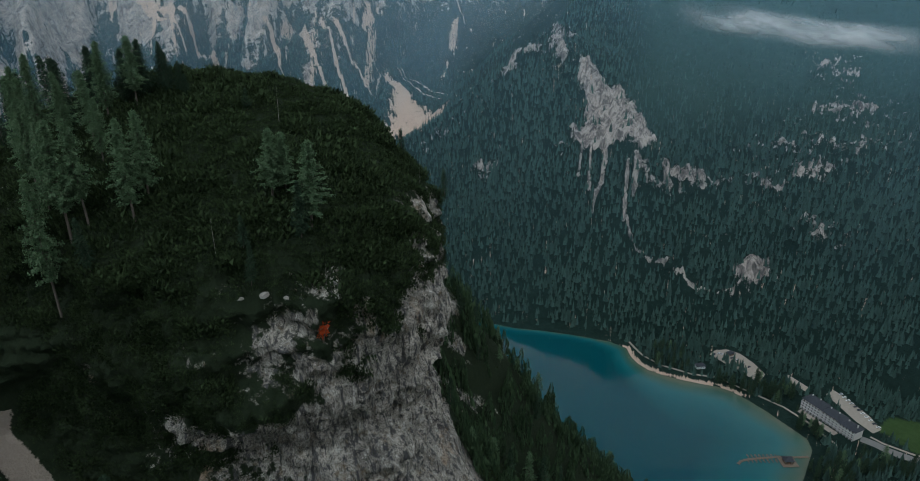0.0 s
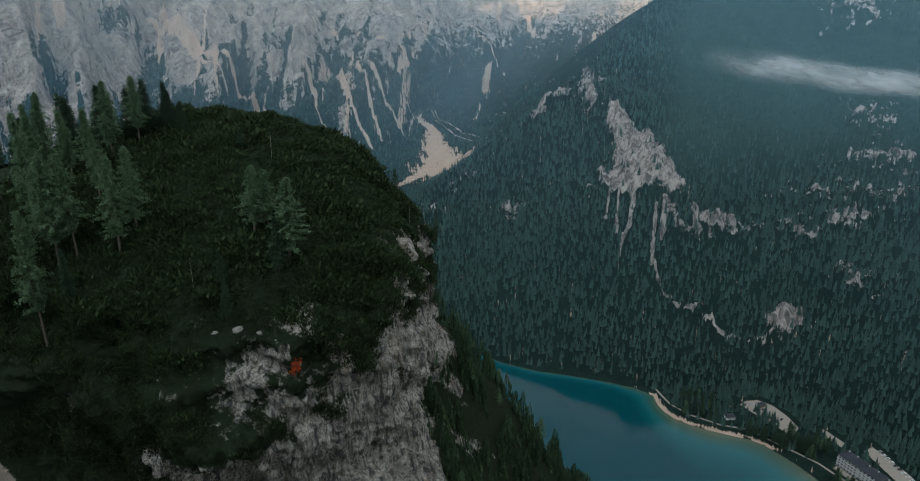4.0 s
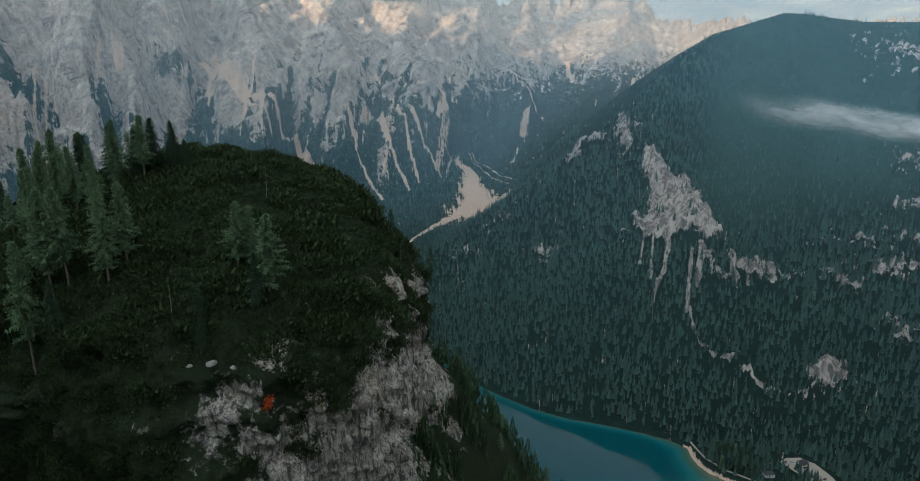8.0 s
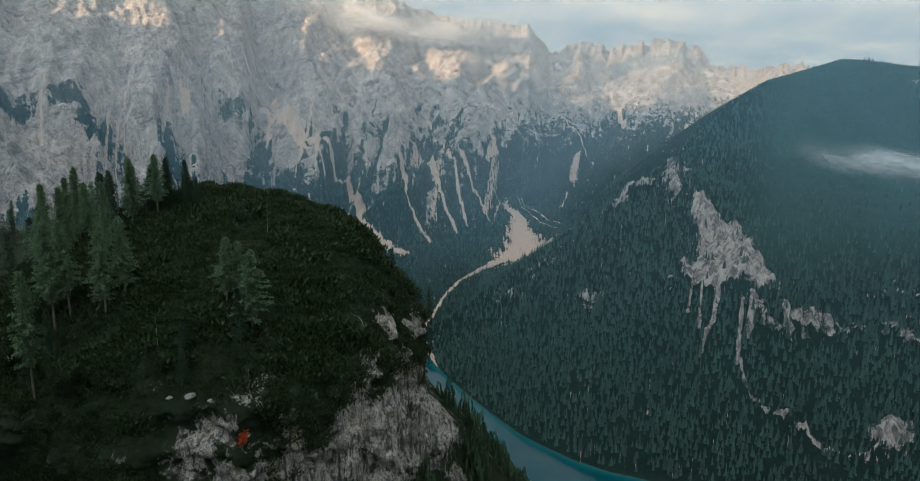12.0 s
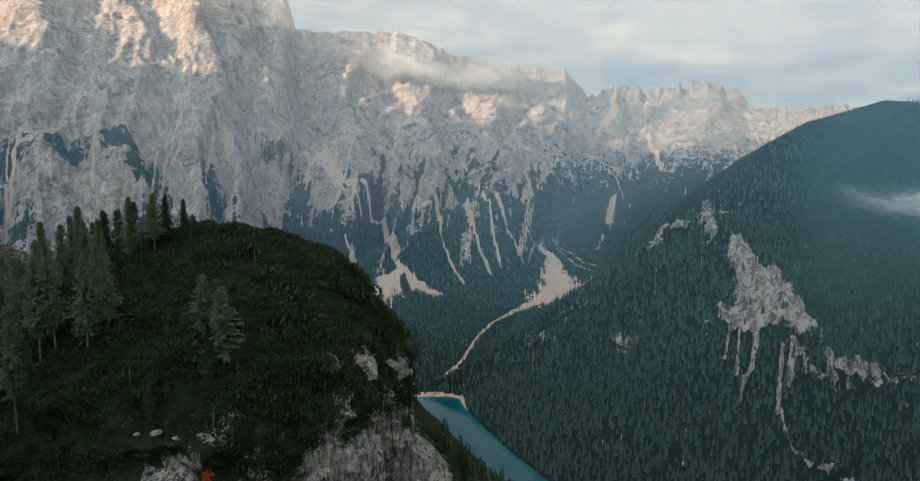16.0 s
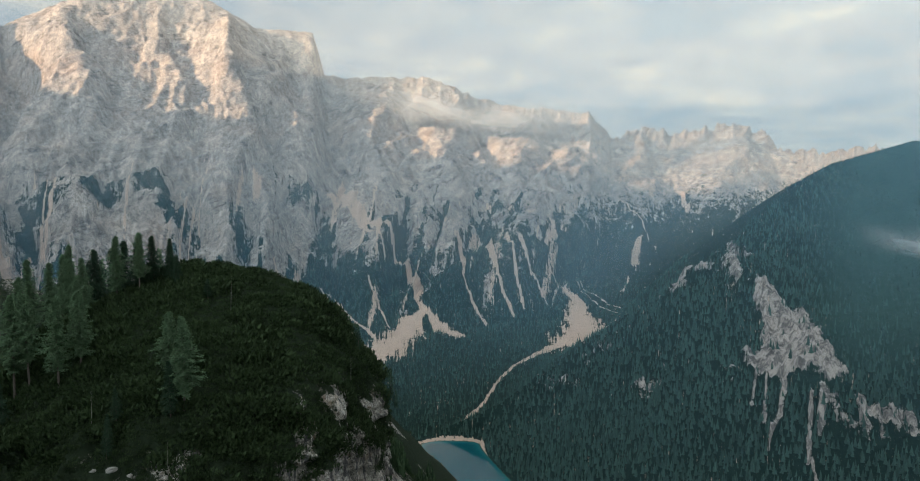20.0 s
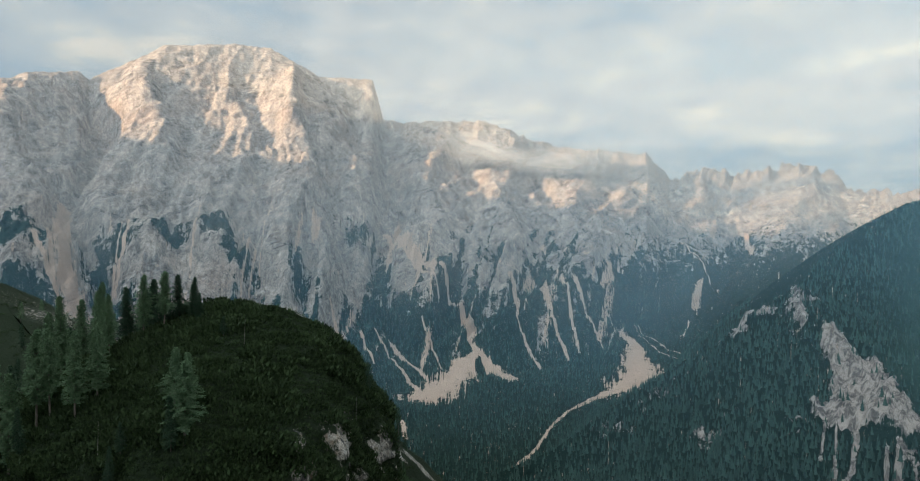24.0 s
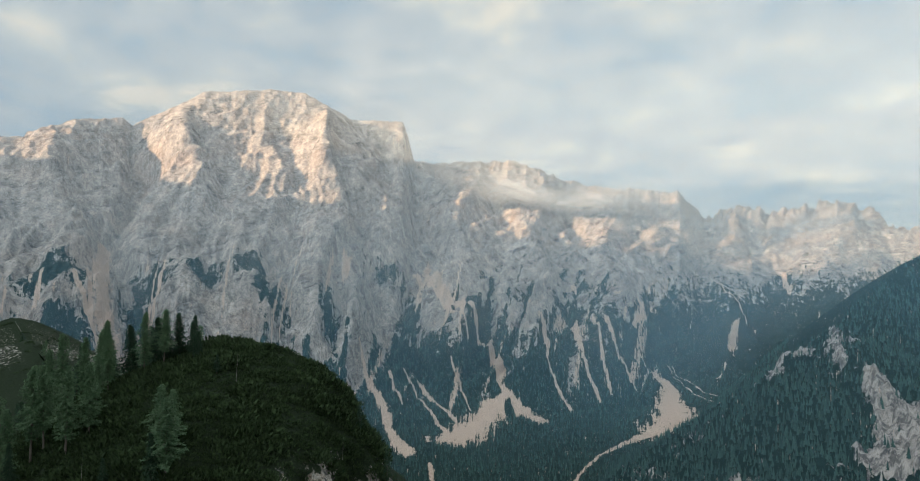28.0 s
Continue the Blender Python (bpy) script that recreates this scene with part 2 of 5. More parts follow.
def mat_crag():
    """The near limestone: grey and tan faces with dark and pale water streaks, moss on the flat ledges."""
    m = Nodes("crag_rock")
    big = m.noise(0.16, 5.0, 0.6)
    streak = m.noise(1.1, 8.0, 0.68, m.scaled(1.0, 1.0, 0.12), 0.3)
    speck = m.noise(2.4, 8.0, 0.7)
    rock = m.ramp(big, [(0.36, (0.30, 0.275, 0.245)), (0.5, (0.55, 0.50, 0.435)), (0.62, (0.74, 0.67, 0.58))])
    fine_streak = m.noise(2.2, 6.0, 0.65, m.scaled(1.0, 1.0, 0.16), 0.5)
    rock = m.mix(m.span(m.noise(0.45, 6.0, 0.65), 0.46, 0.60, 0.0, 0.7), rock, (0.40, 0.36, 0.31))
    rock = m.mix(m.span(streak, 0.525, 0.56, 0.0, 0.85), rock, (0.075, 0.078, 0.088))
    rock = m.mix(m.span(fine_streak, 0.56, 0.60, 0.0, 0.6), rock, (0.05, 0.05, 0.05))
    rock = m.mix(m.span(streak, 0.43, 0.38), rock, (0.74, 0.70, 0.63))
    pits = m.noise(4.5, 6.0, 0.75)
    rock = m.mix(m.span(pits, 0.54, 0.57, 0.0, 0.5), rock, (0.045, 0.043, 0.036))
    tan = m.span(m.noise(0.16, 6.0, 0.65, m.scaled(1.0, 1.0, 0.30)), 0.60, 0.68)
    rock = m.mix(m.math("MULTIPLY", tan, 0.6), rock, (0.52, 0.36, 0.24))
    rock = m.mix(m.span(speck, 0.55, 0.58, 0.0, 0.5), rock, (0.07, 0.068, 0.05))
    seam = m.noise(0.9, 7.0, 0.7, m.scaled(1.0, 1.0, 1.9), 1.2)
    rock = m.mix(m.span(m.math("ABSOLUTE", m.math("SUBTRACT", seam, 0.5)), 0.022, 0.006, 0.0, 0.8), rock, (0.05, 0.047, 0.04))
    lichen = m.span(m.noise(0.5, 6.0, 0.7), 0.55, 0.66, 0.0, 0.6)
    rock = m.mix(lichen, rock, (0.16, 0.11, 0.05))
    soil = m.mix(m.noise(1.2, 6.0, 0.7), (0.012, 0.022, 0.012), (0.034, 0.048, 0.023))
    vg = m.math("ADD", m.attr("veg"), m.math("MULTIPLY", m.math("SUBTRACT", m.noise(0.8, 7.0, 0.68), 0.5), 1.6))
    c = m.mix(m.span(vg, 0.42, 0.6), rock, soil)
    path = m.math("ADD", m.attr("path"), m.math("MULTIPLY", m.math("SUBTRACT", m.noise(1.5, 5.0), 0.5), 0.5))
    c = m.mix(m.span(path, 0.45, 0.55), c, m.mix(m.noise(3.0, 5.0), (0.34, 0.275, 0.225), (0.52, 0.43, 0.36)))
    h = m.math("ADD", m.noise(0.7, 8.0, 0.68), m.math("MULTIPLY", m.noise(2.6, 6.0, 0.7, m.scaled(1, 1, 0.4)), 0.5))
    m.bump(h, 0.9, 0.9)
    return m.done(c, 0.92, 0.15)


def mat_leaf(name, dark, light, scale=0.35, through_light=0.4):
    m = Nodes(name)
    f = m.math("ADD", m.math("MULTIPLY", m.island(), 0.6), m.math("MULTIPLY", m.noise(scale, 3.0), 0.4))
    colour = m.mix(f, dark, light)
    mat = m.done(colour, 0.8, 0.15)
    glow, both = m.nt.nodes.new("ShaderNodeBsdfTranslucent"), m.nt.nodes.new("ShaderNodeMixShader")
    m.put(glow.inputs["Color"], colour)
    both.inputs[0].default_value = through_light
    m.nt.links.new(m.bsdf.outputs[0], both.inputs[1]); m.nt.links.new(glow.outputs[0], both.inputs[2])
    m.nt.links.new(both.outputs[0], m.out.inputs[0])
    return mat


def mat_water():
    m = Nodes("lake_water")
    d = m.attr("depth")
    d = m.math("ADD", d, m.math("MULTIPLY", m.math("SUBTRACT", m.noise(0.02, 4.0), 0.5), 0.25))
    c = m.ramp(d, [(0.0, (0.11, 0.125, 0.085)), (0.10, (0.045, 0.110, 0.085)), (0.3, (0.014, 0.120, 0.128)), (0.6, (0.004, 0.090, 0.102)), (1.0, (0.002, 0.064, 0.078))])
    m.bump(m.noise(0.5, 4.0, 0.6), 0.015, 0.2)
    m.bsdf.inputs["IOR"].default_value = 1.33
    return m.done(c, 0.02, 0.5)


MAT_TERRAIN = mat_terrain()
MAT_CRAG = mat_crag()
MAT_WATER = mat_water()
MAT_MUGO = mat_leaf("dwarf_pine_needles", (0.011, 0.021, 0.009), (0.068, 0.104, 0.041), 0.12, 0.2)
MAT_SPRUCE = mat_leaf("spruce_needles", (0.015, 0.036, 0.022), (0.072, 0.122, 0.070), 0.35, 0.25)
MAT_LARCH = mat_leaf("larch_needles", (0.058, 0.112, 0.060), (0.195, 0.290, 0.155), 0.35, 0.25)
# far needles: green with the blue of the hazy air mixed into the colour
MAT_FOREST = mat_leaf("far_conifers_hazed", (0.028, 0.058, 0.050), (0.084, 0.154, 0.126), 0.01, 0.12)
MAT_LEE = mat_leaf("mixed_conifer_needles", (0.018, 0.042, 0.022), (0.105, 0.165, 0.080), 0.1, 0.25)
MAT_BARK = simple("grey_bark", (0.13, 0.11, 0.09), 0.9, 0.35, 2.0)

# ---- numbers into meshes ----
def mesh_of(name, verts, faces, material, smooth=True, attrs=None):
    """A mesh from numpy arrays: verts (n, 3), faces (m, 3 or 4)."""
    me = bpy.data.meshes.new(name)
    k = faces.shape[1]
    me.vertices.add(len(verts)); me.vertices.foreach_set("co", np.ascontiguousarray(verts, np.float32).ravel())
    me.loops.add(faces.size); me.loops.foreach_set("vertex_index", np.ascontiguousarray(faces, np.int32).ravel())
    me.polygons.add(len(faces))
    me.polygons.foreach_set("loop_start", np.arange(0, faces.size, k, dtype=np.int32))
    if smooth:
        me.polygons.foreach_set("use_smooth", np.ones(len(faces), bool))
    for key, values in (attrs or {}).items():
        a = me.attributes.new(key, "FLOAT", "POINT")
        a.data.foreach_set("value", np.ascontiguousarray(values, np.float32))
    me.update(calc_edges=True)
    if material:
        me.materials.append(material)
    return me


def smooth01(v):
    v = np.clip(v, 0, 1)
    return v * v * (3 - 2 * v)


def lattice(x, y, seed):
    h = (x.astype(np.int64) * 374761393 + y.astype(np.int64) * 668265263 + seed * 974634777) & 0xFFFFFFFF
    h = ((h ^ (h >> 13)) * 1274126177) & 0xFFFFFFFF
    return ((h ^ (h >> 16)) & 0xFFFF) / 65535.0


def vnoise(x, y, seed=0):
    """Value noise in 0..1."""
    xi, yi = np.floor(x), np.floor(y)
    fx, fy = smooth01(x - xi), smooth01(y - yi)
    a, b = lattice(xi, yi, seed), lattice(xi + 1, yi, seed)
    c, d = lattice(xi, yi + 1, seed), lattice(xi + 1, yi + 1, seed)
    return (a * (1 - fx) + b * fx) * (1 - fy) + (c * (1 - fx) + d * fx) * fy


def fbm(x, y, octaves=5, seed=0, gain=0.5):
    total, amp, norm = 0, 1.0, 0
    for k in range(octaves):
        total = total + amp * vnoise(x * 2**k + 17.3 * k, y * 2**k - 9.1 * k, seed + k)
        norm += amp
        amp *= gain
    return total / norm


def ridged(x, y, octaves=5, seed=0, gain=0.5):
    total, amp, norm = 0, 1.0, 0
    for k in range(octaves):
        total = total + amp * (1 - np.abs(2 * vnoise(x * 2**k + 5.7 * k, y * 2**k + 3.3 * k, seed + k) - 1))
        norm += amp
        amp *= gain
    return total / norm


def to_line(px, py, line):
    """Distance to a polyline of (x, y, ...), and its further columns at the nearest place."""
    best = np.full(px.shape, 1e9)
    extra = np.zeros((px.size, line.shape[1] - 2)).reshape(*px.shape, -1)
    for a, b in zip(line[:-1], line[1:]):
        d = b[:2] - a[:2]
        s = np.clip(((px - a[0]) * d[0] + (py - a[1]) * d[1]) / (d @ d), 0, 1)
        dist = np.hypot(px - a[0] - s * d[0], py - a[1] - s * d[1])
        near = dist < best
        best[near] = dist[near]
        if line.shape[1] > 2:
            extra[near] = (a[2:] + s[..., None] * (b[2:] - a[2:]))[near]
    return best, extra


def inside(px, py, poly):
    odd = np.zeros(px.shape, bool)
    for (ax, ay), (bx, by) in zip(poly, np.roll(poly, -1, axis=0)):
        hit = (ay > py) != (by > py)
        odd ^= hit & (px < (bx - ax) * (py - ay) / (by - ay + 1e-12) + ax)
    return odd


# ---- the plan of the valley (lake level z = 0) ----
O = np.array((25.0, 8.0))
SHORE = np.array([(270, 440), (292, 474), (279, 498), (263, 527), (240, 556), (215, 562), (173, 579), (156, 603), (154, 634), (88, 656),
                  (8, 669), (-70, 716), (-142, 786), (-203, 861), (-247, 915), (-262, 946), (-300, 936), (-330, 926), (-350, 900), (-300, 830), (-200, 690),
                  (-100, 550), (-20, 430), (60, 350), (160, 335), (235, 385)], float)
RIDGE = np.array([(-345, 950, 0), (-240, 980, 52), (-99, 1096, 156), (51, 1110, 269), (105, 1130, 309), (157, 1240, 359), (228, 1360, 411),
                  (309, 1468, 451), (457, 1533, 494), (626, 1580, 476), (800, 1500, 470), (1000, 1300, 470), (1350, 1000, 480), (1700, 500, 500)], float)
for _ in range(1):                      # round the shore's corners
    nxt = np.roll(SHORE, -1, axis=0)
    SHORE = np.stack([0.75 * SHORE + 0.25 * nxt, 0.25 * SHORE + 0.75 * nxt], 1).reshape(-1, 2)
FOOT = np.array([(-345, 944), (-270, 962), (-212, 868), (-76, 722), (6, 677), (90, 664), (160, 645), (250, 655), (305, 640), (362, 598), (410, 540),
                 (455, 480), (560, 400), (760, 280), (1100, 50), (1500, -200)], float)
FRONT = np.concatenate([FOOT, RIDGE[::-1, :2]])
# the great wall, by bearing (degrees left of +y): where it rises, where its crest stands and how high
WALL_AZ = np.array([-40, -20, -9, -6.7, -5.6, -3.4, 1.1, 3.2, 6.3, 8.1, 11, 16.4, 22.3, 29.4, 31.2, 32.1, 36.7, 40.8, 43.8, 49, 54.4, 55.1, 58.4, 61.7, 70, 90])
CREST_R = np.array([4300, 4300, 4400, 4400, 4500, 4500, 4350, 4300, 4200, 3600, 3600, 3700, 3600, 3500, 3350, 3280, 3300, 3350, 3350, 3300, 3200, 3150, 3100, 3050, 2900, 2700], float)
CREST_Z = np.array([560, 600, 625, 630, 755, 835, 735, 785, 730, 820, 833, 890, 1020, 990, 985, 1167, 1178, 1320, 1320, 1270, 1055, 1078, 1035, 930, 900, 880], float)
FOOT_R = np.array([3300, 3000, 2800, 2700, 2600, 2500, 2300, 2200, 2050, 1900, 1800, 1700, 1620, 1560, 1540, 1530, 1480, 1420, 1380, 1300, 1250, 1250, 1200, 1150, 1100, 1000], float)


# prows (+) and recesses (-) of the wall: bearing, width in degrees, metres
BUTTRESSES = [(58.5, 2.0, 90), (54.3, 1.7, -230), (49.5, 1.8, 60), (46.0, 1.1, -25), (43.2, 1.5, 60), (40.6, 0.9, -30), (38.0, 1.7, 150), (34.4, 1.3, -80),
              (30.2, 2.4, -210), (26.2, 1.3, 110), (23.0, 1.2, -90), (19.6, 1.6, 120), (16.6, 1.0, -70), (13.4, 2.0, 150), (8.6, 1.8, -160), (4.6, 1.2, 120), (1.2, 1.4, -90), (-3.4, 1.3, 100)]


def bearing(x, y):
    return np.degrees(np.arctan2(-(x - O[0]), y - O[1])), np.hypot(x - O[0], y - O[1])


def wall_height(x, y):
    az, r = bearing(x, y)
    crest, top, foot = (np.interp(az, WALL_AZ, v) for v in (CREST_R, CREST_Z, FOOT_R))
    push = np.zeros(az.shape)
    for a, wide, amount in BUTTRESSES:
        off = az + 1.1 * np.sin(r / 170 + a) - a
        # prows break off sharply on their right side
        push = push + amount * np.exp(-((off / np.where(off < 0, 0.5 * wide, 1.25 * wide)) ** 2))
    push = push + 150 * (fbm(az / 3.2, r / 1500, 3, 19) - 0.5)
    s = (r - foot) / (crest - foot)
    s = s + push / (crest - foot) * smooth01(s / 0.25) * smooth01((1.02 - s) / 0.22)
    base = 35 + 0.02 * np.clip(r - 1500, 0, 3000)
    rise = np.interp(s, [-1, 0, 0.12, 0.30, 0.5, 0.70, 0.86, 1.0, 1.3, 2], [0, 0, 0.07, 0.27, 0.43, 0.62, 0.83, 1.0, 0.72, 0.5])
    z = base + (top - base) * rise
    jag = np.interp(az, [6, 9, 30, 34], [95, 40, 30, 12]) * (ridged(az * 1.25, az * 0 + 4.2, 5, 15, 0.58) - 0.6)
    jag = jag + np.interp(az, [5, 8.5], [90, 0]) * (ridged(az * 2.3 + (r - crest) / 260, az * 0 + 8.4, 4, 25, 0.6) - 0.62)
    z = z + jag * smooth01((s - 0.74) / 0.26)
    # gullies that run down the wall, ramps that climb to the right, beds and broken rock
    arc = az * 52.0
    swing = 190 * (fbm(arc / 340, r / 260, 3, 5) - 0.5) + 0.16 * r
    gully = ridged((arc + swing) / 190, r / 900, 4, 21) - 0.55
    ramp = ridged((z + 0.62 * arc + 60 * fbm(arc / 150, r / 150, 3, 23)) / 150, arc / 700, 4, 33, 0.5) - 0.55
    fine = ridged((arc + 0.35 * r) / 52, r / 170, 4, 43, 0.55) - 0.55
    broken = ridged(x / 60, y / 60, 4, 35, 0.5) - 0.55
    body = smooth01(s / 0.12) * smooth01((1.03 - s) / 0.2)
    high = smooth01(s / 0.12) * smooth01((1.02 - s) / 0.07)
    lower = 1 - 0.55 * smooth01((s - 0.45) / 0.25)
    z = z + body * 150 * gully * lower + high * (62 * ramp + 30 * fine + 22 * broken)
    bed = z + 0.34 * arc + 26 * fbm(arc / 190, r / 190, 3, 45)
    z = z + high * (15 * (vnoise(bed / 21, arc / 260, 47) - 0.5) + 8 * (vnoise(bed / 8.5, arc / 160, 49) - 0.5))
    return z, s


def right_height(x, y):
    df, _ = to_line(x, y, FOOT)
    dr, _ = to_line(x, y, RIDGE[:, :2])
    zr, norm = 0, 0
    for k in range(len(RIDGE) - 1):
        d, z = to_line(x, y, RIDGE[k : k + 2])
        wt = 1 / (d + 12) ** 4
        zr, norm = zr + wt * z[..., 0], norm + wt
    zr = zr / norm
    front = inside(x, y, FRONT)
    s = df / (df + dr + 1e-6)
    z = np.where(front, zr * s**0.76 + 40 * np.exp(-((x - 195) ** 2 + (y - 835) ** 2) / 105.0**2) * smooth01(df / 90), np.where(dr < df, zr - 0.62 * dr, -40.0))
    lump = fbm(x / 130, y / 130, 4, 51) - 0.5
    return z + np.where(front, 46 * lump * smooth01(df / 120) * smooth01(dr / 60 + 0.25), 0), front, df


def hill_height(x, y):
    """The slope on the near side of the lake, which climbs to the ridge behind the camera."""
    s = x * UPHILL.x + y * UPHILL.y
    z = 215 + 0.58 * s
    far = np.clip(s - 250, 0, None)
    z = z + far * 0.28
    side = x * UPHILL.y - y * UPHILL.x
    top = BACK_Z + 120 * (fbm(side / 420, side * 0 + 3.3, 4, 77) - 0.5)
    return np.minimum(z, top) + 30 * (fbm(x / 90, y / 90, 4, 81) - 0.5)


BACK_Z = 1060.0


def ground_height(x, y):
    az, r = bearing(x, y)
    d, _ = to_line(x, y, np.concatenate([SHORE, SHORE[:1]]))
    lake = inside(x, y, SHORE)
    wall, s = wall_height(x, y)
    right, front, df = right_height(x, y)
    hill = hill_height(x, y)
    floor = 2.0 + np.clip(r - 960, 0, 900) * 0.045 * (az > 0) + np.clip(r - 960, 0, 2400) * 0.03 * (az <= 0)
    floor = floor + 6 * (fbm(x / 60, y / 60, 3, 91) - 0.5) * smooth01((r - 900) / 300)
    bare = outcrops(x, y)
    right = right + np.where(front, np.minimum(bare, 1) * (30 * (ridged(x / 27, y / 27, 5, 73, 0.62) - 0.55) + 20 * (ridged(x / 12 + 0.8 * fbm(x / 30, y / 30, 2, 77), y / 70, 3, 79) - 0.5) + 17 * (vnoise(right / 10 + x / 60, x / 45, 83) - 0.5)), 0)
    z = np.maximum(np.maximum(floor, right), np.where(s > 0, wall, -99))
    bank = np.minimum(d * 0.12, 3)
    z = np.maximum(np.where(r < 1000, np.minimum(z, np.where((d < 60) & (z < 30), np.maximum(bank, right), z)), z), np.minimum(hill, 1e4))
    village = (x > 150) & (x < 440) & (y > 380) & (y < 665) & ~front
    z = np.where(village, np.minimum(d * 0.12, 2.6), z)
    return np.where(lake, -np.minimum(d * 0.2, 9), z), s, front, lake, d


def chutes(x, y):
    """Where scree lies: tapered tongues that follow lines of (bearing, distance, half width)."""
    az, r = bearing(x, y)
    wob = 1 + 0.9 * (fbm(az * 2.2, r / 60, 3, 7) - 0.5)
    best = np.zeros(x.shape)
    for line in SCREE:
        for (a0, r0, w0), (a1, r1, w1) in zip(line[:-1], line[1:]):
            s = (r0 - r) / (r0 - r1)
            c = a0 + (a1 - a0) * np.clip(s, 0, 1)
            past = np.clip(np.maximum(-s, s - 1), 0, None) * abs(r0 - r1)
            off = np.hypot((az - c) * np.pi / 180 * r, past)
            w = (w0 + (w1 - w0) * np.clip(s, 0, 1)) * wob
            best = np.maximum(best, np.clip(1.45 - off / w, 0, 1.0))
    return best


SCREE = [
    [(11.1, 2080, 6), (10.0, 2030, 12), (8.8, 1960, 22), (8.2, 1720, 50), (8.0, 1600, 78), (7.6, 1510, 60)],
    [(9.2, 2138, 4), (6.6, 2060, 7), (4.6, 1960, 5)],
    [(9.0, 2110, 3), (7.2, 2010, 5), (5.4, 1900, 4)],
    [(9.6, 1560, 26), (11.3, 1480, 12), (13.9, 1367, 4.5), (15.5, 1260, 3.5), (16.6, 1150, 3.5), (18.6, 1040, 6)],
    [(22.4, 1711, 10), (23.6, 1650, 34), (25.0, 1550, 46), (26.4, 1450, 58)],
    [(22.2, 1705, 10), (20.8, 1650, 26), (19.4, 1600, 24)],
    [(24.0, 1980, 14), (23.0, 1855, 20), (23.1, 1759, 9), (22.5, 1711, 9)],
    [(30.8, 2361, 14), (29.0, 2200, 26), (27.5, 2110, 26), (25.6, 2060, 17), (23.9, 2000, 12)],
    [(29.8, 2200, 4), (26.8, 2010, 7)],
    [(29.0, 2150, 3), (26.0, 1960, 5)],
    [(19.3, 1985, 14), (18.9, 1900, 5), (18.9, 1845, 4), (17.9, 1770, 5), (16.8, 1696, 6)],
    [(16.8, 2098, 12), (15.9, 1918, 6), (15.2, 1850, 5), (14.4, 1769, 6)],
    [(15.2, 2110, 9), (14.6, 2020, 5), (13.9, 1880, 4), (13.4, 1805, 5)],
    [(13.9, 2060, 9), (12.8, 1960, 5), (11.4, 1874, 4)],
    [(35.4, 1790, 4), (34.7, 1730, 10), (33.4, 1610, 11), (32.2, 1450, 12), (31.0, 1352, 22)],
    [(31.6, 1850, 4), (30.4, 1720, 4), (29.0, 1600, 5), (27.5, 1492, 7)],
    [(30.3, 1850, 5), (29.6, 1740, 8), (28.3, 1642, 5), (26.6, 1565, 6)],
    [(33.1, 1840, 5), (32.3, 1700, 4), (31.6, 1610, 3)],
    [(27.4, 1860, 4), (26.4, 1720, 3), (25.6, 1630, 3)],
    [(11.4, 2515, 8), (11.0, 2311, 11), (11.6, 2155, 7)],
    [(11.0, 2330, 7), (12.6, 2290, 5), (13.4, 2240, 5)],
    [(28.9, 1282, 5), (28.5, 1174, 5)],
    [(56.0, 2250, 16), (56.0, 1850, 22), (55.2, 1700, 30), (54.4, 1560, 38)],
    [(57.8, 1803, 7), (56.0, 1640, 6)],
    [(56.9, 1900, 5), (56.6, 1700, 6)],
    [(2.8, 3509, 8), (2.9, 3137, 12)],
    [(0.4, 3500, 9), (-0.2, 3150, 14)],
    [(5.0, 2900, 7), (3.4, 2750, 8)],
    [(5.6, 2960, 5), (4.2, 2820, 6), (3.0, 2700, 5)],
]
# dwarf-pine islands high on the wall: bearing, distance, half width across and along
ISLANDS = [(45.3, 1930, 75, 55), (43.0, 1850, 40, 60), (33.4, 2200, 60, 70), (16.0, 2350, 60, 60), (59.8, 1830, 110, 60), (52.8, 1900, 70, 110), (49.0, 1880, 45, 40),
           (38.0, 1830, 30, 70), (53.3, 1620, 60, 80), (57.5, 1600, 50, 90), (12.9, 2050, 50, 70), (25.2, 2120, 25, 45), (61, 1500, 90, 120)]
# bare rock on the mountain across the lake: x, y, half widths
SOLID = (4, 17, 18)                      # the ones that are bare all over
OUTCROPS = [(96, 880, 8, 10),
            (50, 1095, 22, 14), (24, 1088, 16, 10), (103, 1085, 13, 24), (310, 706, 20, 11), (109, 1045, 12, 16), (356, 815, 30, 8),
            (430, 835, 40, 12), (404, 897, 26, 9),
            (-9, 931, 14, 10), (-92, 1052, 18, 9), (-150, 1010, 18, 9), (535, 1063, 22, 30), (629, 1396, 40, 50), (392, 735, 14, 14), (470, 870, 50, 12), (520, 950, 40, 14)]


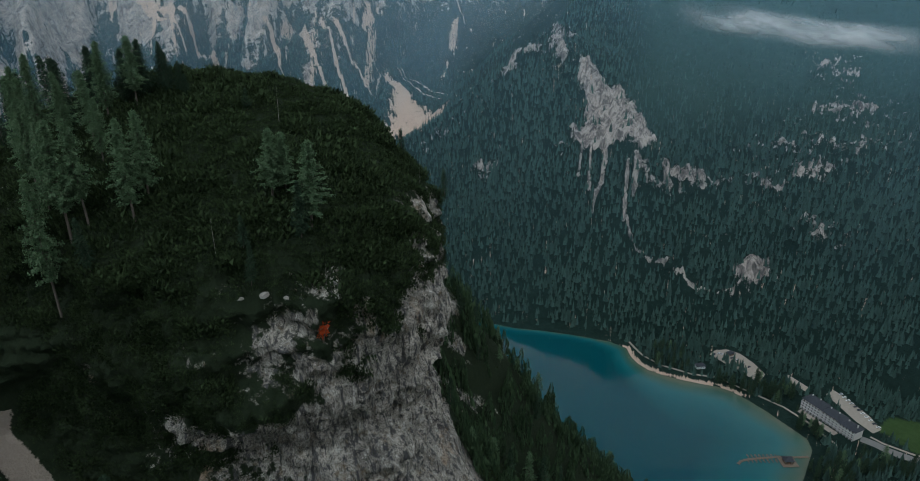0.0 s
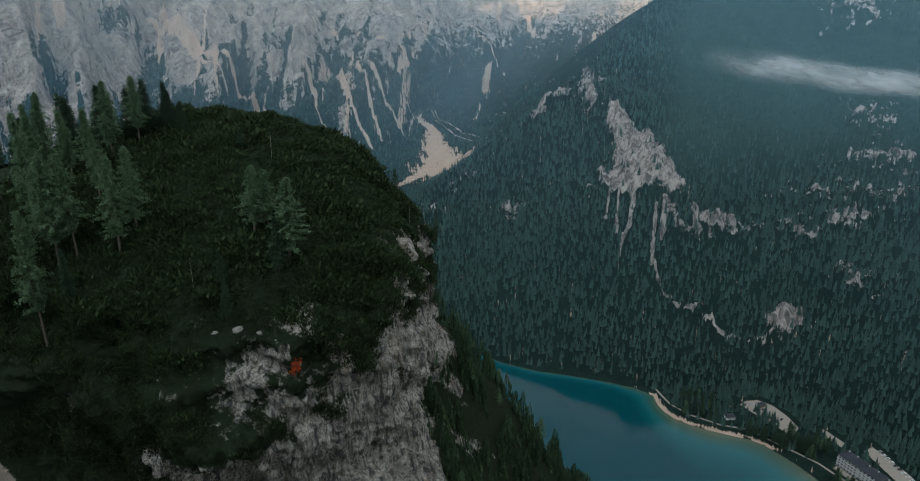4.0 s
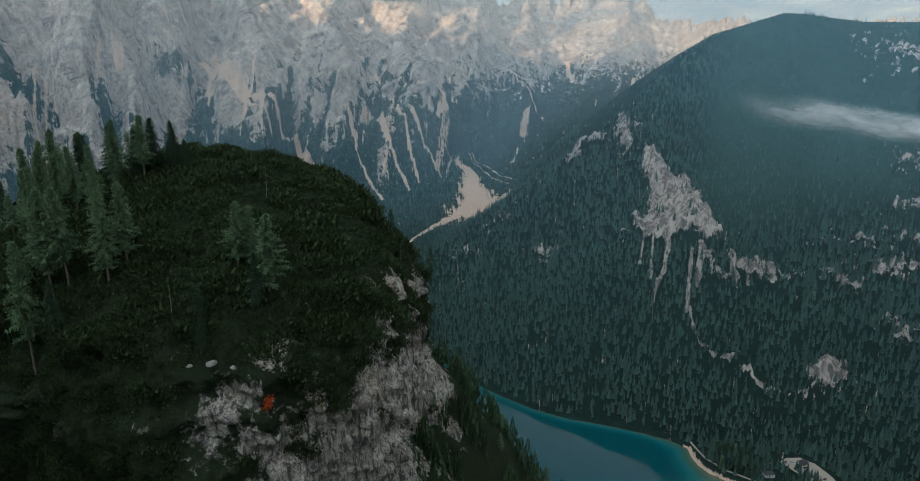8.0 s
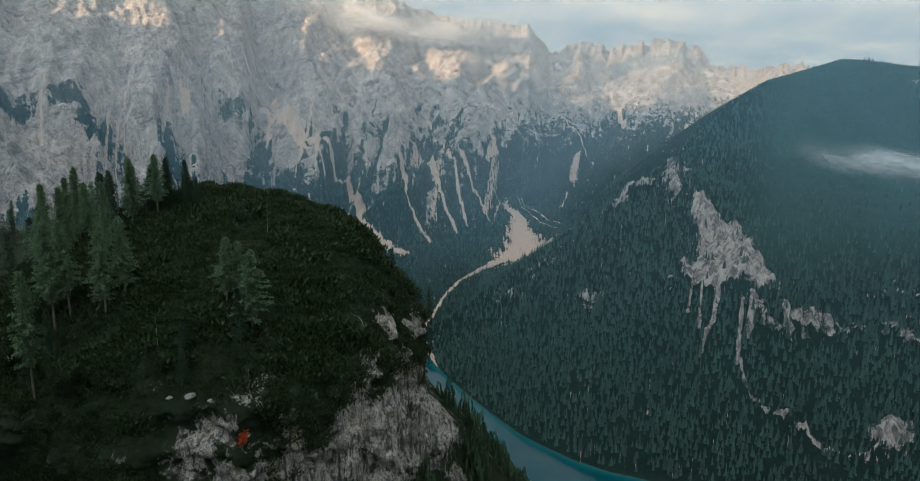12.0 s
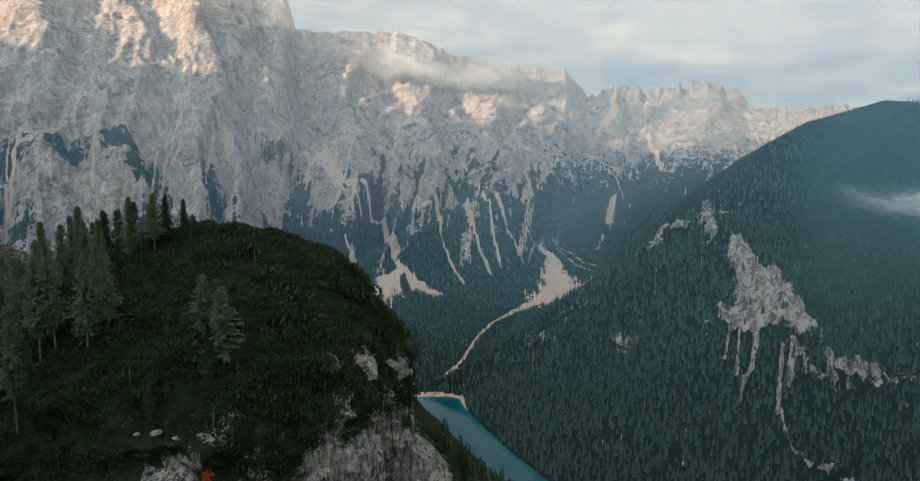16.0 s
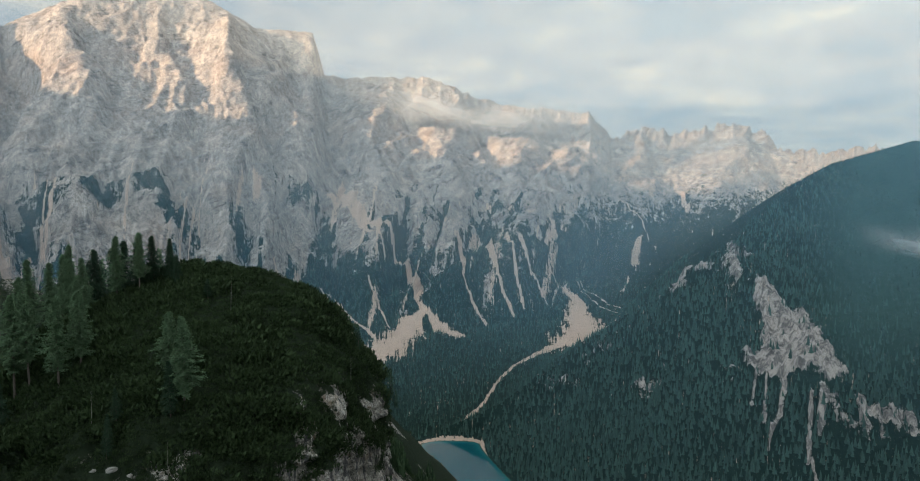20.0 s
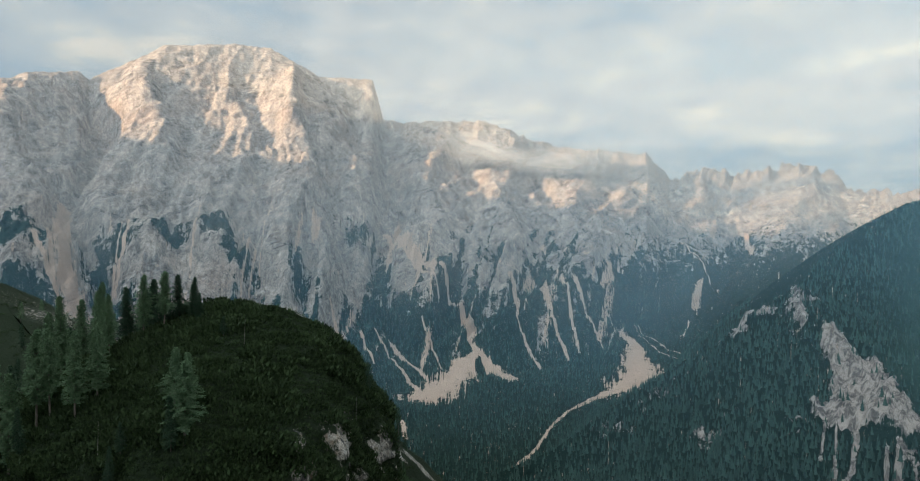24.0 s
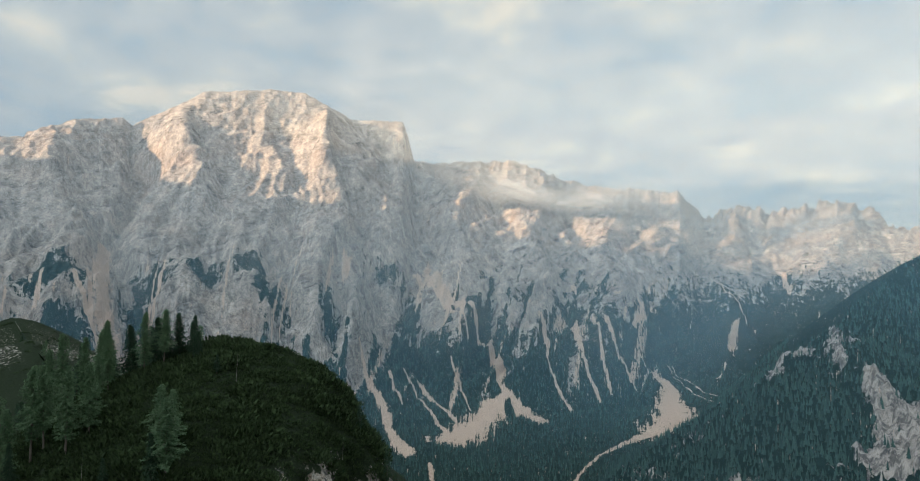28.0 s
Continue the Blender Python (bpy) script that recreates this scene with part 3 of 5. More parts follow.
# the great cliff of that mountain, the chutes that run down from it, and the thinly wooded rock beside it
CLIFF = np.array([(136, 1034), (164, 1000), (192, 978), (203, 909), (216, 851), (195, 831), (172, 853), (146, 851), (118, 885), (111, 915), (134, 913), (137, 961), (126, 992)], float)
CHUTES = [([(154, 850), (144, 815), (129, 781)], 3.6), ([(133, 853), (127, 805)], 2.4), ([(177, 820), (167, 763)], 3), ([(191, 825), (180, 785)], 5), ([(125, 872), (115, 831)], 2.4), ([(169, 763), (171, 746), (180, 730), (196, 717), (220, 706), (246, 695), (268, 686), (284, 682)], 2.3), ([(284, 682), (300, 700)], 1.6),
          ([(18, 1069), (61, 1105)], 9), ([(101, 1103), (109, 1042)], 8)]
BROKEN = [([(206, 806), (240, 812), (272, 818)], 20), ([(282, 800), (312, 816), (350, 812)], 11)]


def outcrops(x, y):
    best = np.zeros(x.shape)
    wob = 1 + 1.7 * (fbm(x / 19, y / 19, 5, 71, 0.7) - 0.5)
    grain = 2.4 * (fbm(x / 6, y / 6, 3, 75, 0.7) - 0.5)
    for n, (ox, oy, wx, wy) in enumerate(OUTCROPS):
        far = np.hypot((x - ox) / wx, (y - oy) / wy) / wob
        best = np.maximum(best, np.clip(1.75 - far, 0, 1.5) if n in SOLID else np.clip(0.86 - 0.30 * far + 0.75 * grain * (far < 2.6), 0, 1.0))
    rim = to_line(x, y, np.concatenate([CLIFF, CLIFF[:1]]))[0] * np.where(inside(x, y, CLIFF), 1, -1)
    best = np.maximum(best, np.clip(0.85 + rim / 9 + (wob - 1) * 0.9, 0, 1.5))
    for line, half in CHUTES:
        best = np.maximum(best, np.clip(1.6 - to_line(x, y, np.array(line, float))[0] / half / wob, 0, 1.4))
    for line, half in BROKEN:
        best = np.maximum(best, np.clip(1.5 - to_line(x, y, np.array(line, float))[0] / half, 0, 1) * np.clip((wob - 0.75) * 2.4, 0, 1.1))
    return best


def cover(x, y, z, s, front):
    """How much green there is on the slopes."""
    az, r = bearing(x, y)
    limit = np.interp(az, [-20, -10, 0, 8, 13, 18, 25, 33, 40, 60], [470, 430, 360, 350, 320, 285, 265, 235, 180, 160])
    streak = fbm(az * 1.5 + r / 190, r / 420, 4, 61, 0.6)
    calm = np.interp(az, [7, 14], [0.3, 1.0])         # an even wood line at the valley's head
    v = (limit - z) / 190 + calm * (streak - 0.5) * 2.6 + 0.35 + calm * 2.2 * (fbm(x / 60, y / 60, 5, 63, 0.62) - 0.5)
    for a, d, wa, wr in ISLANDS:
        off = np.hypot((az - a) * np.pi / 180 * r / wa, (r - d) / wr) + 2.6 * (fbm((x + z) / 50, (y - z) / 50, 5, 67, 0.62) - 0.5)
        v = np.maximum(v, 1.15 - 0.8 * off)
    v = np.where(s > 0, np.clip(v, -0.6, 1.6), 1.6)
    return np.where(front, 1.25 - outcrops(x, y) * 0.98, v)


MEADOW = np.array([(357, 494), (378, 512), (430, 500), (450, 470), (440, 425), (376, 456)], float)


def high_scrub(az, z):
    """The high slope across the lake that is grown with scrub and few trees."""
    return smooth01((z - 150) / 80) * smooth01((-az - 8) / 5)


def build_ground():
    azs = np.concatenate([np.linspace(-37, 0, 262)[:-1], np.linspace(0, 67, 660), np.linspace(67, 323, 86)[1:-1]])
    rs = np.concatenate([np.geomspace(6, 140, 14)[:-1], np.geomspace(140, 700, 230)[:-1], np.linspace(700, 1150, 100)[:-1], np.linspace(1150, 2000, 95)[:-1], np.linspace(2000, 3700, 190)[:-1], np.linspace(3700, 4800, 70), [5200, 6000, 7500, 9500]])
    A, R = np.meshgrid(np.radians(azs), rs)
    x, y = O[0] - R * np.sin(A), O[1] + R * np.cos(A)
    z, s, front, lake, d = ground_height(x, y)
    scree = chutes(x, y)
    az, r = bearing(x, y)
    rill = ridged((az * 40 + 0.12 * r) / 46, r / 800, 2, 87, 0.4)
    rill = np.clip((rill - 0.82) * 8, 0, 0.9) * smooth01(s / 0.05) * smooth01((0.46 - s) / 0.12) * (fbm(az * 1.2, r / 160, 3, 89) > 0.5)
    scree = np.maximum(scree, rill)
    veg = cover(x, y, z, s, front)
    beach = (~lake) & (d < 12) & (x > 150) & (x < 262) & (y > 540) & (z < 4)
    scree = np.where(beach, np.clip(1.4 - d / 5.5, 0, 1.1), scree)
    sand = (~lake) & (d < 16 - np.abs(x + 305) * 0.2) & (y > 900)
    scree = np.where(sand, 1.0, scree)
    scrub = high_scrub(az, z) * front
    meadow = (inside(x, y, MEADOW) & ~lake).astype(float)
    n, k = x.shape
    i = np.arange(n * k).reshape(n, k)
    nxt = np.roll(i, -1, axis=1)
    quads = np.stack([i[:-1], nxt[:-1], nxt[1:], i[1:]], -1).reshape(-1, 4)
    verts = np.stack([x, y, z], -1).reshape(-1, 3)
    centre = (s[:-1] > 0.04) & (z[:-1] > 45)
    kind = np.where(centre, 1, np.where(front[:-1] & (z[:-1] > 8), 2, 0)).ravel()
    names = (("ground", "valley ground of forest floor, meadow and pale gravel", "ground", "structure"),
             ("mountain", "high grey limestone mountain wall with pale scree chutes", "mountain", ""),
             ("forested_mountain", "steep mountain covered in dark conifers with bare cliffs", "mountain", ""))
    for which, (name, label, cat, kind_) in enumerate(names):
        f = quads[kind == which]
        used, f = np.unique(f, return_inverse=True)
        me = mesh_of(name, verts[used], f.reshape(-1, 4), MAT_TERRAIN, which == 0, {"across": (az * 45).ravel()[used], "down": r.ravel()[used], "scrub": scrub.ravel()[used], "grey": front.astype(float).ravel()[used], "veg": veg.ravel()[used], "scree": scree.ravel()[used], "meadow": meadow.ravel()[used]})
        tagged(new(name, me), label, cat, "", kind_ or "structure")


def build_lake():
    lo, hi = SHORE.min(0) - 12, SHORE.max(0) + 12
    xs, ys = np.arange(lo[0], hi[0], 7.0), np.arange(lo[1], hi[1], 7.0)
    x, y = np.meshgrid(xs, ys)
    d, _ = to_line(x, y, np.concatenate([SHORE, SHORE[:1]]))
    wet = inside(x, y, SHORE)
    depth = np.where(wet, np.clip(d / (12 + 73 * smooth01((x - 110) / 80)), 0, 1), 0)
    n, k = x.shape
    i = np.arange(n * k).reshape(n, k)
    q = np.stack([i[:-1, :-1], i[:-1, 1:], i[1:, 1:], i[1:, :-1]], -1).reshape(-1, 4)
    keep = ((wet | (d < 14)).ravel()[q]).any(1)
    me = mesh_of("lake", np.stack([x, y, 0 * x], -1).reshape(-1, 3), q[keep], MAT_WATER, True, {"depth": depth.ravel()})
    tagged(new("lake", me), "still turquoise mountain lake with pale green shallows", "lake", "", "structure")


# ---- the near spur, with the knoll at its end ----
CREST = np.array([(-43, 119, 374.6), (-60, 124, 375.6), (-85, 134, 369), (-120, 152, 358), (-190, 170, 342), (-252, 184, 362), (-330, 240, 330), (-400, 285, 322), (-440, 300, 318), (-490, 310, 345), (-560, 330, 372)], float)
NOSE = CREST[0]
TRACK = np.array([(-83, 79.0), (-75, 78.5), (-69, 77.5), (-61, 75)], float)


def spur_frame():
    """Round the spur: foot points on the crest, outward ways and how much cliff there is."""
    seg = np.diff(CREST[:, :2], axis=0)
    length = np.concatenate([[0], np.cumsum(np.hypot(*seg.T))])
    along = np.concatenate([np.geomspace(520, 60, 60)[:-1], np.linspace(60, 0, 150)[:-1]])
    turn = np.linspace(0, 1, 330)
    cx = np.interp(along, length, CREST[:, 0]); cy = np.interp(along, length, CREST[:, 1]); cz = np.interp(along, length, CREST[:, 2])
    t0 = math.degrees(math.atan2(-1.0, -0.28))          # the near side's outward way
    base = np.concatenate([np.stack([cx, cy, cz, np.full(len(along), t0), along], 1),
                           np.stack([np.full(330, NOSE[0]), np.full(330, NOSE[1]), np.full(330, NOSE[2]), t0 + 178 * turn, 0 * turn], 1),
                           np.stack([cx, cy, cz, np.full(len(along), t0 + 178), along], 1)[::-1][1:]])
    return base


def spur_profile(depth, theta, along):
    """How far out the surface lies at a depth under the crest."""
    D = [0, 1, 3, 6, 10, 16, 21, 28, 36, 46, 50, 60, 117, 200, 400]
    cliff = np.interp(depth, D, [0, 5.5, 11.5, 18, 25, 32, 34.5, 36.5, 37.5, 34.0, 31.5, 34, 76, 140, 340])
    cone = np.interp(depth, D, [0, 4.3, 8.0, 11.2, 13.6, 15.6, 17.0, 19.0, 22.5, 31.0, 35.0, 43.0, 80, 150, 360])
    slope = np.interp(depth, D, [0, 5, 10, 18, 27, 37, 45, 54, 63, 75, 80, 92, 150, 225, 400])
    # the side towards the valley's head stands further out
    wide = np.interp(theta, [-110, -66, -45, -36, -20, 0, 30, 75], [1.2, 1.3, 1.19, 1.10, 0.91, 0.79, 0.74, 0.74])
    far = smooth01((theta - 4) / 30.0)                   # the lee side is a plain steep slope
    w = smooth01(1.25 - along / 42.0)
    face = cliff * (1 + (wide - 1) * smooth01(depth / 14))
    return w * (face * (1 - far) + cone * far) + (1 - w) * slope, w * (1 - 0.75 * far)


def build_spur():
    base = spur_frame()
    depth = np.concatenate([np.linspace(0, 1, 10) ** 1.5 * 1.2, np.linspace(1.2, 66, 215)[1:], np.geomspace(66, 400, 60)[1:]])
    D, th = np.meshgrid(depth, base[:, 3])
    al = np.repeat(base[:, 4:5], len(depth), 1)
    rad, w = spur_profile(D, th, al)
    ux, uy = np.cos(np.radians(th)), np.sin(np.radians(th))
    arc = np.radians(th) * 45 - al
    steep = smooth01((D - 12) / 10) * smooth01((75 - D) / 20) * w
    out = (fbm(arc / 16, D / 18, 4, 101) - 0.5) * (3 + 9 * steep)
    out += (ridged(arc / 7, D / 9, 4, 111, 0.55) - 0.55) * (0.4 + 4.2 * steep)
    ledge = vnoise(arc / 9, D / 3.2, 121)
    out += steep * (ledge - 0.5) * 2.0
    out += steep * ((ridged(arc / 2.2, D / 4.5, 3, 115, 0.55) - 0.55) * 2.3 + (vnoise(arc / 0.9, D / 1.3, 119) - 0.5) * 1.0 + (ridged(arc / 1.3, D / 6, 2, 123) - 0.55) * 0.9 + (vnoise(D / 1.1 + 0.12 * arc, arc / 7, 125) - 0.5) * 1.1)
    crag = (np.exp(-(((al - 212) / 22) ** 2)) + 0.8 * np.exp(-(((al - 490) / 36) ** 2))) * (D > 1)
    out += crag * (ridged(arc / 12, D / 10, 4, 117, 0.6) - 0.5) * 9
    flat = np.clip(2.2 - to_line(base[:, 0:1] + ux * rad, base[:, 1:2] + uy * rad, TRACK)[0] / 3.0, 0, 1)
    out *= smooth01(D / 4) * (1 - 0.9 * flat * (D > 40))
    lift = (fbm(arc / 14 + 9, rad / 14, 4, 131) - 0.5) * 3.0 * (1 - steep)
    x = base[:, 0:1] + ux * (rad + out)
    y = base[:, 1:2] + uy * (rad + out)
    z = base[:, 2:3] - D + lift
    n, k = x.shape
    i = np.arange(n * k).reshape(n, k)
    q = np.stack([i[:-1, :-1], i[:-1, 1:], i[1:, 1:], i[1:, :-1]], -1).reshape(-1, 4)
    bare = smooth01((th + 93 - al * 1.3) / 36) * (1 - 0.5 * smooth01((th - 10) / 30))
    patch = (fbm(arc / 7, D / 8, 6, 141, 0.68) - 0.5) * smooth01((D - 13) / 8) * w
    edge = np.exp(-(((th + 38) / 20) ** 2)) * smooth01((D - 10) / 7) * w
    lee = 0.9 * smooth01((th - 5) / 25) * smooth01((D - 35) / 15) * smooth01((130 - D) / 40) * np.clip((fbm(arc / 5, D / 16, 4, 147) - 0.55) * 7, 0, 1)
    rocky = steep * smooth01((D - 21) / 12) * (0.02 + 0.88 * bare) + 0.5 * crag + 0.72 * edge + 0.6 * steep * smooth01((D - 35) / 6) * smooth01((th + 112 - al * 1.3) / 18) + 4.4 * (patch - 0.03 * w) * (0.5 + 0.5 * bare) + lee
    veg = np.clip(1.05 - rocky, 0, 1)
    track = np.clip(1.5 - to_line(x, y, TRACK)[0] / 1.5, 0, 1) * (z < 329) * (z > 314)
    me = mesh_of("rocky_spur", np.stack([x, y, z], -1).reshape(-1, 3), q, MAT_CRAG, False, {"veg": veg.ravel(), "path": track.ravel()})
    ob = tagged(new("rocky_spur", me), "wooded limestone spur ending in a sheer grey and tan cliff", "rock spur", "", "structure")
    return ob, x, y, z, veg


def spur_top(px, py):
    """The spur's height at a place."""
    d = (spur_x - px) ** 2 + (spur_y - py) ** 2
    near = d < 2.2
    return float(spur_z[near].max()) if near.any() else float(spur_z.ravel()[d.argmin()])


# ---- woods ----
def scatter(name, template, places, size, tall, lean, material, label, category):
    """One mesh of many copies of a template (verts, tris)."""
    tv, tf = template
    n = len(places)
    ang = np.random.rand(n) * 6.283
    c, s = np.cos(ang)[:, None], np.sin(ang)[:, None]
    vx = (tv[None, :, 0] * c - tv[None, :, 1] * s) * size[:, None]
    vy = (tv[None, :, 0] * s + tv[None, :, 1] * c) * size[:, None]
    vz = tv[None, :, 2] * tall[:, None]
    tilt = np.random.randn(n, 2) * lean
    v = np.stack([vx + tilt[:, :1] * vz, vy + tilt[:, 1:] * vz, vz], -1) + places[:, None, :]
    f = (tf[None] + (np.arange(n) * len(tv))[:, None, None]).reshape(-1, 3)
    me = mesh_of(name, v.reshape(-1, 3), f, material, False)
    return tagged(new(name, me), label, category, "", "stuff")


def conifer_template(tiers=4, sides=5, seed=1):
    rnd = random.Random(seed)
    verts, tris = [], []
    for t in range(tiers):
        z0, z1 = 0.06 + 0.80 * t / tiers, 0.06 + 0.80 * (t + 1.75) / tiers
        r = (1 - t / tiers) ** 0.85
        b = len(verts)
        verts.append((0, 0, min(1.0, z1)))
        for k in range(sides * 2):
            a = math.pi * (k + rnd.random() * 0.5) / sides
            q = r * (1.0 if k % 2 == 0 else 0.62) * rnd.uniform(0.8, 1.2)
            verts.append((q * math.cos(a), q * math.sin(a), z0 + rnd.uniform(-0.02, 0.02) - (0.03 if k % 2 == 0 else 0)))
        for k in range(sides * 2):
            tris.append((b, b + 1 + k, b + 1 + (k + 1) % (sides * 2)))
        if t:
            tris.append((b, b - 2 * sides - 1, b + 1))      # the stem between the tiers
    return np.array(verts), np.array(tris)


def build_forest():
    rng = np.random.default_rng(5)
    pick = []
    # the mountain across the lake
    p = rng.uniform((-420, 560), (1150, 1620), (100000, 2))
    x, y = p.T
    z, s, front, lake, d = ground_height(x, y)
    az, r = bearing(x, y)
    thin = fbm(x / 70, y / 70, 4, 201)
    ux, uy = (x - O[0]) / r, (y - O[1]) / r
    rocky = np.maximum(np.maximum(outcrops(x, y), outcrops(x + 8 * ux, y + 8 * uy)), outcrops(x + 16 * ux, y + 16 * uy))
    alp = high_scrub(az, z)
    keep = front & (z > 1.8) & (az > -38) & (thin > 0.12 + 0.14 * smooth01((z - 70) / 200)) & (rocky < 0.7 + 1.0 * rng.random(len(x)) ** 4) & (rng.random(len(x)) < np.clip(1.0 - r / 2600, 0.4, 1) * (1 - 0.86 * alp))
    pick.append(np.stack([x, y, z], 1)[keep])
    # the valley floor and the foot of the wall
    q = rng.uniform((-1300, 880), (200, 2300), (60000, 2))
    x, y = q.T
    z, s, front, lake, d = ground_height(x, y)
    az, r = bearing(x, y)
    sc = chutes(x, y)
    keep = (~front) & (~lake) & (d > 8) & (z < 260) & (s < 0.28) & (sc < 0.25) & (cover(x, y, z, s, front) > 0.6) & (az > -3) & (az < 50) & (rng.random(len(x)) < 0.55)
    pick.append(np.stack([x, y, z], 1)[keep][:14000])
    # the wooded flat between the lots
    v = rng.uniform((150, 385), (470, 665), (5200, 2))
    x, y = v.T
    z, s, front, lake, d = ground_height(x, y)
    keep = (~front) & (~lake) & (d > 11) & ~built_up(x, y)
    near = np.stack([x, y, z], 1)[keep][:1500]
    first = pick[0]
    close = np.hypot(first[:, 0] - O[0], first[:, 1] - O[1]) < 1000
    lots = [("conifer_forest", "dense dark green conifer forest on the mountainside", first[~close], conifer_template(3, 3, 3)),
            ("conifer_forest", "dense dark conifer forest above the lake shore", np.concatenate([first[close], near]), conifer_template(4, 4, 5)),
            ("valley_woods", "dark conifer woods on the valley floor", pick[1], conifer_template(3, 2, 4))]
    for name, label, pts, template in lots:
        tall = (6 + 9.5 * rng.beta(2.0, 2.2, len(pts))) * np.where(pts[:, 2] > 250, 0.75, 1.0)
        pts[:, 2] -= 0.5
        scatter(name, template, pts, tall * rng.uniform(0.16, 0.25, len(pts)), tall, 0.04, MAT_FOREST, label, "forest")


def built_up(x, y):
    """Ground kept clear of trees round the hotel, lots, road and meadow."""
    clear = inside(x, y, MEADOW)
    for line, reach in (([(303, 524), (333, 470)], 20), ([(246, 616), (266, 618), (282, 590), (278, 568)], 11), ([(344, 548), (352, 496)], 13), ([(309, 573), (320, 553)], 8),
                        ([(224, 587), (229, 590)], 9), ([(335, 480), (352, 464), (368, 453), (440, 418)], 9), ([(240, 563), (262, 540), (280, 520), (292, 498)], 4)):
        clear |= to_line(x, y, np.array(line, float))[0] < reach
    return clear


build_ground()
build_lake()
SPUR, spur_x, spur_y, spur_z, spur_veg = build_spur()
build_forest()

# ---- near trees and shrubs ----
def tube(verts, tris, a, b, ra, rb, sides=5):
    """A tapered tube from a to b."""
    way = (b - a).normalized() if (b - a).length > 1e-6 else Vector((0, 0, 1))
    side = way.orthogonal().normalized()
    up = way.cross(side)
    base = len(verts)
    for p, r in ((a, ra), (b, rb)):
        for k in range(sides):
            w = 2 * math.pi * k / sides
            verts.append(p + (side * math.cos(w) + up * math.sin(w)) * r)
    for k in range(sides):
        n = (k + 1) % sides
        tris += [(base + k, base + n, base + sides + n), (base + k, base + sides + n, base + sides + k)]


def spray(verts, tris, at, way, long, wide, rnd):
    """A small spray of needles: a tapering leaf of two triangles whose tip hangs."""
    side = way.cross(Vector((rnd.uniform(-1, 1), rnd.uniform(-1, 1), rnd.uniform(-0.6, 1)))).normalized()
    b = len(verts)
    mid = at + way * long * 0.45
    verts += [at, mid + side * wide, at + way * long + Vector((0, 0, -0.16 * long)), mid - side * wide]
    tris += [(b, b + 1, b + 3), (b + 1, b + 2, b + 3)]


def tri_mesh(name, verts, tris, material, smooth=False):
    return mesh_of(name, np.array([tuple(v) for v in verts]), np.array(tris), material, smooth)


def feather_template(seed, sprays=64):
    """A ragged conifer crown, one high and about one wide, of needle sprays."""
    rnd = random.Random(seed)
    v, t = [], []
    tube(v, t, Vector((0, 0, -0.05)), Vector((0, 0, 0.95)), 0.05, 0.01, 3)
    for k in range(sprays):
        q = 0.06 + 0.92 * (k / sprays) ** 1.15
        a = k * 2.399 + rnd.uniform(-0.4, 0.4)
        r = (1 - q) ** 0.8 * rnd.uniform(0.25, 0.85)
        w = Vector((math.cos(a), math.sin(a), rnd.uniform(-0.25, 0.12))).normalized()
        spray(v, t, Vector((math.cos(a) * r, math.sin(a) * r, q)), w, 0.42 * (1.15 - q), 0.20 * (1.1 - 0.6 * q), rnd)
    return np.array([tuple(p) for p in v]), np.array(t)


def build_lee_woods():
    """Trees over the lee slope, evenly by its area."""
    rng = np.random.default_rng(29)
    c = lambda m: (m[:-1, :-1] + m[1:, 1:]) / 2  # noqa: E731
    x, y, z = c(spur_x), c(spur_y), c(spur_z)
    e1 = np.stack([m[1:, :-1] - m[:-1, :-1] for m in (spur_x, spur_y, spur_z)], -1)
    e2 = np.stack([m[:-1, 1:] - m[:-1, :-1] for m in (spur_x, spur_y, spur_z)], -1)
    area = np.linalg.norm(np.cross(e1, e2), axis=-1)
    weight = (area * (z < 334) * (z > 8) * (y > 92) * (x > -40) * (c(spur_veg) > 0.35) * np.where(z > 180, 3.0, 1.0)).ravel()
    pick = rng.choice(weight.size, 3600, p=weight / weight.sum())
    pts = np.stack([x.ravel()[pick], y.ravel()[pick], z.ravel()[pick] - 0.5], 1) + rng.normal(0, 0.8, (3600, 3)) * (1, 1, 0)
    tall = rng.uniform(3.5, 9.5, len(pts))
    scatter("lee_woods", feather_template(8), pts, tall * rng.uniform(0.20, 0.28, len(pts)), tall, 0.05, MAT_LEE, "dark conifer wood on the steep slope above the lake", "forest")


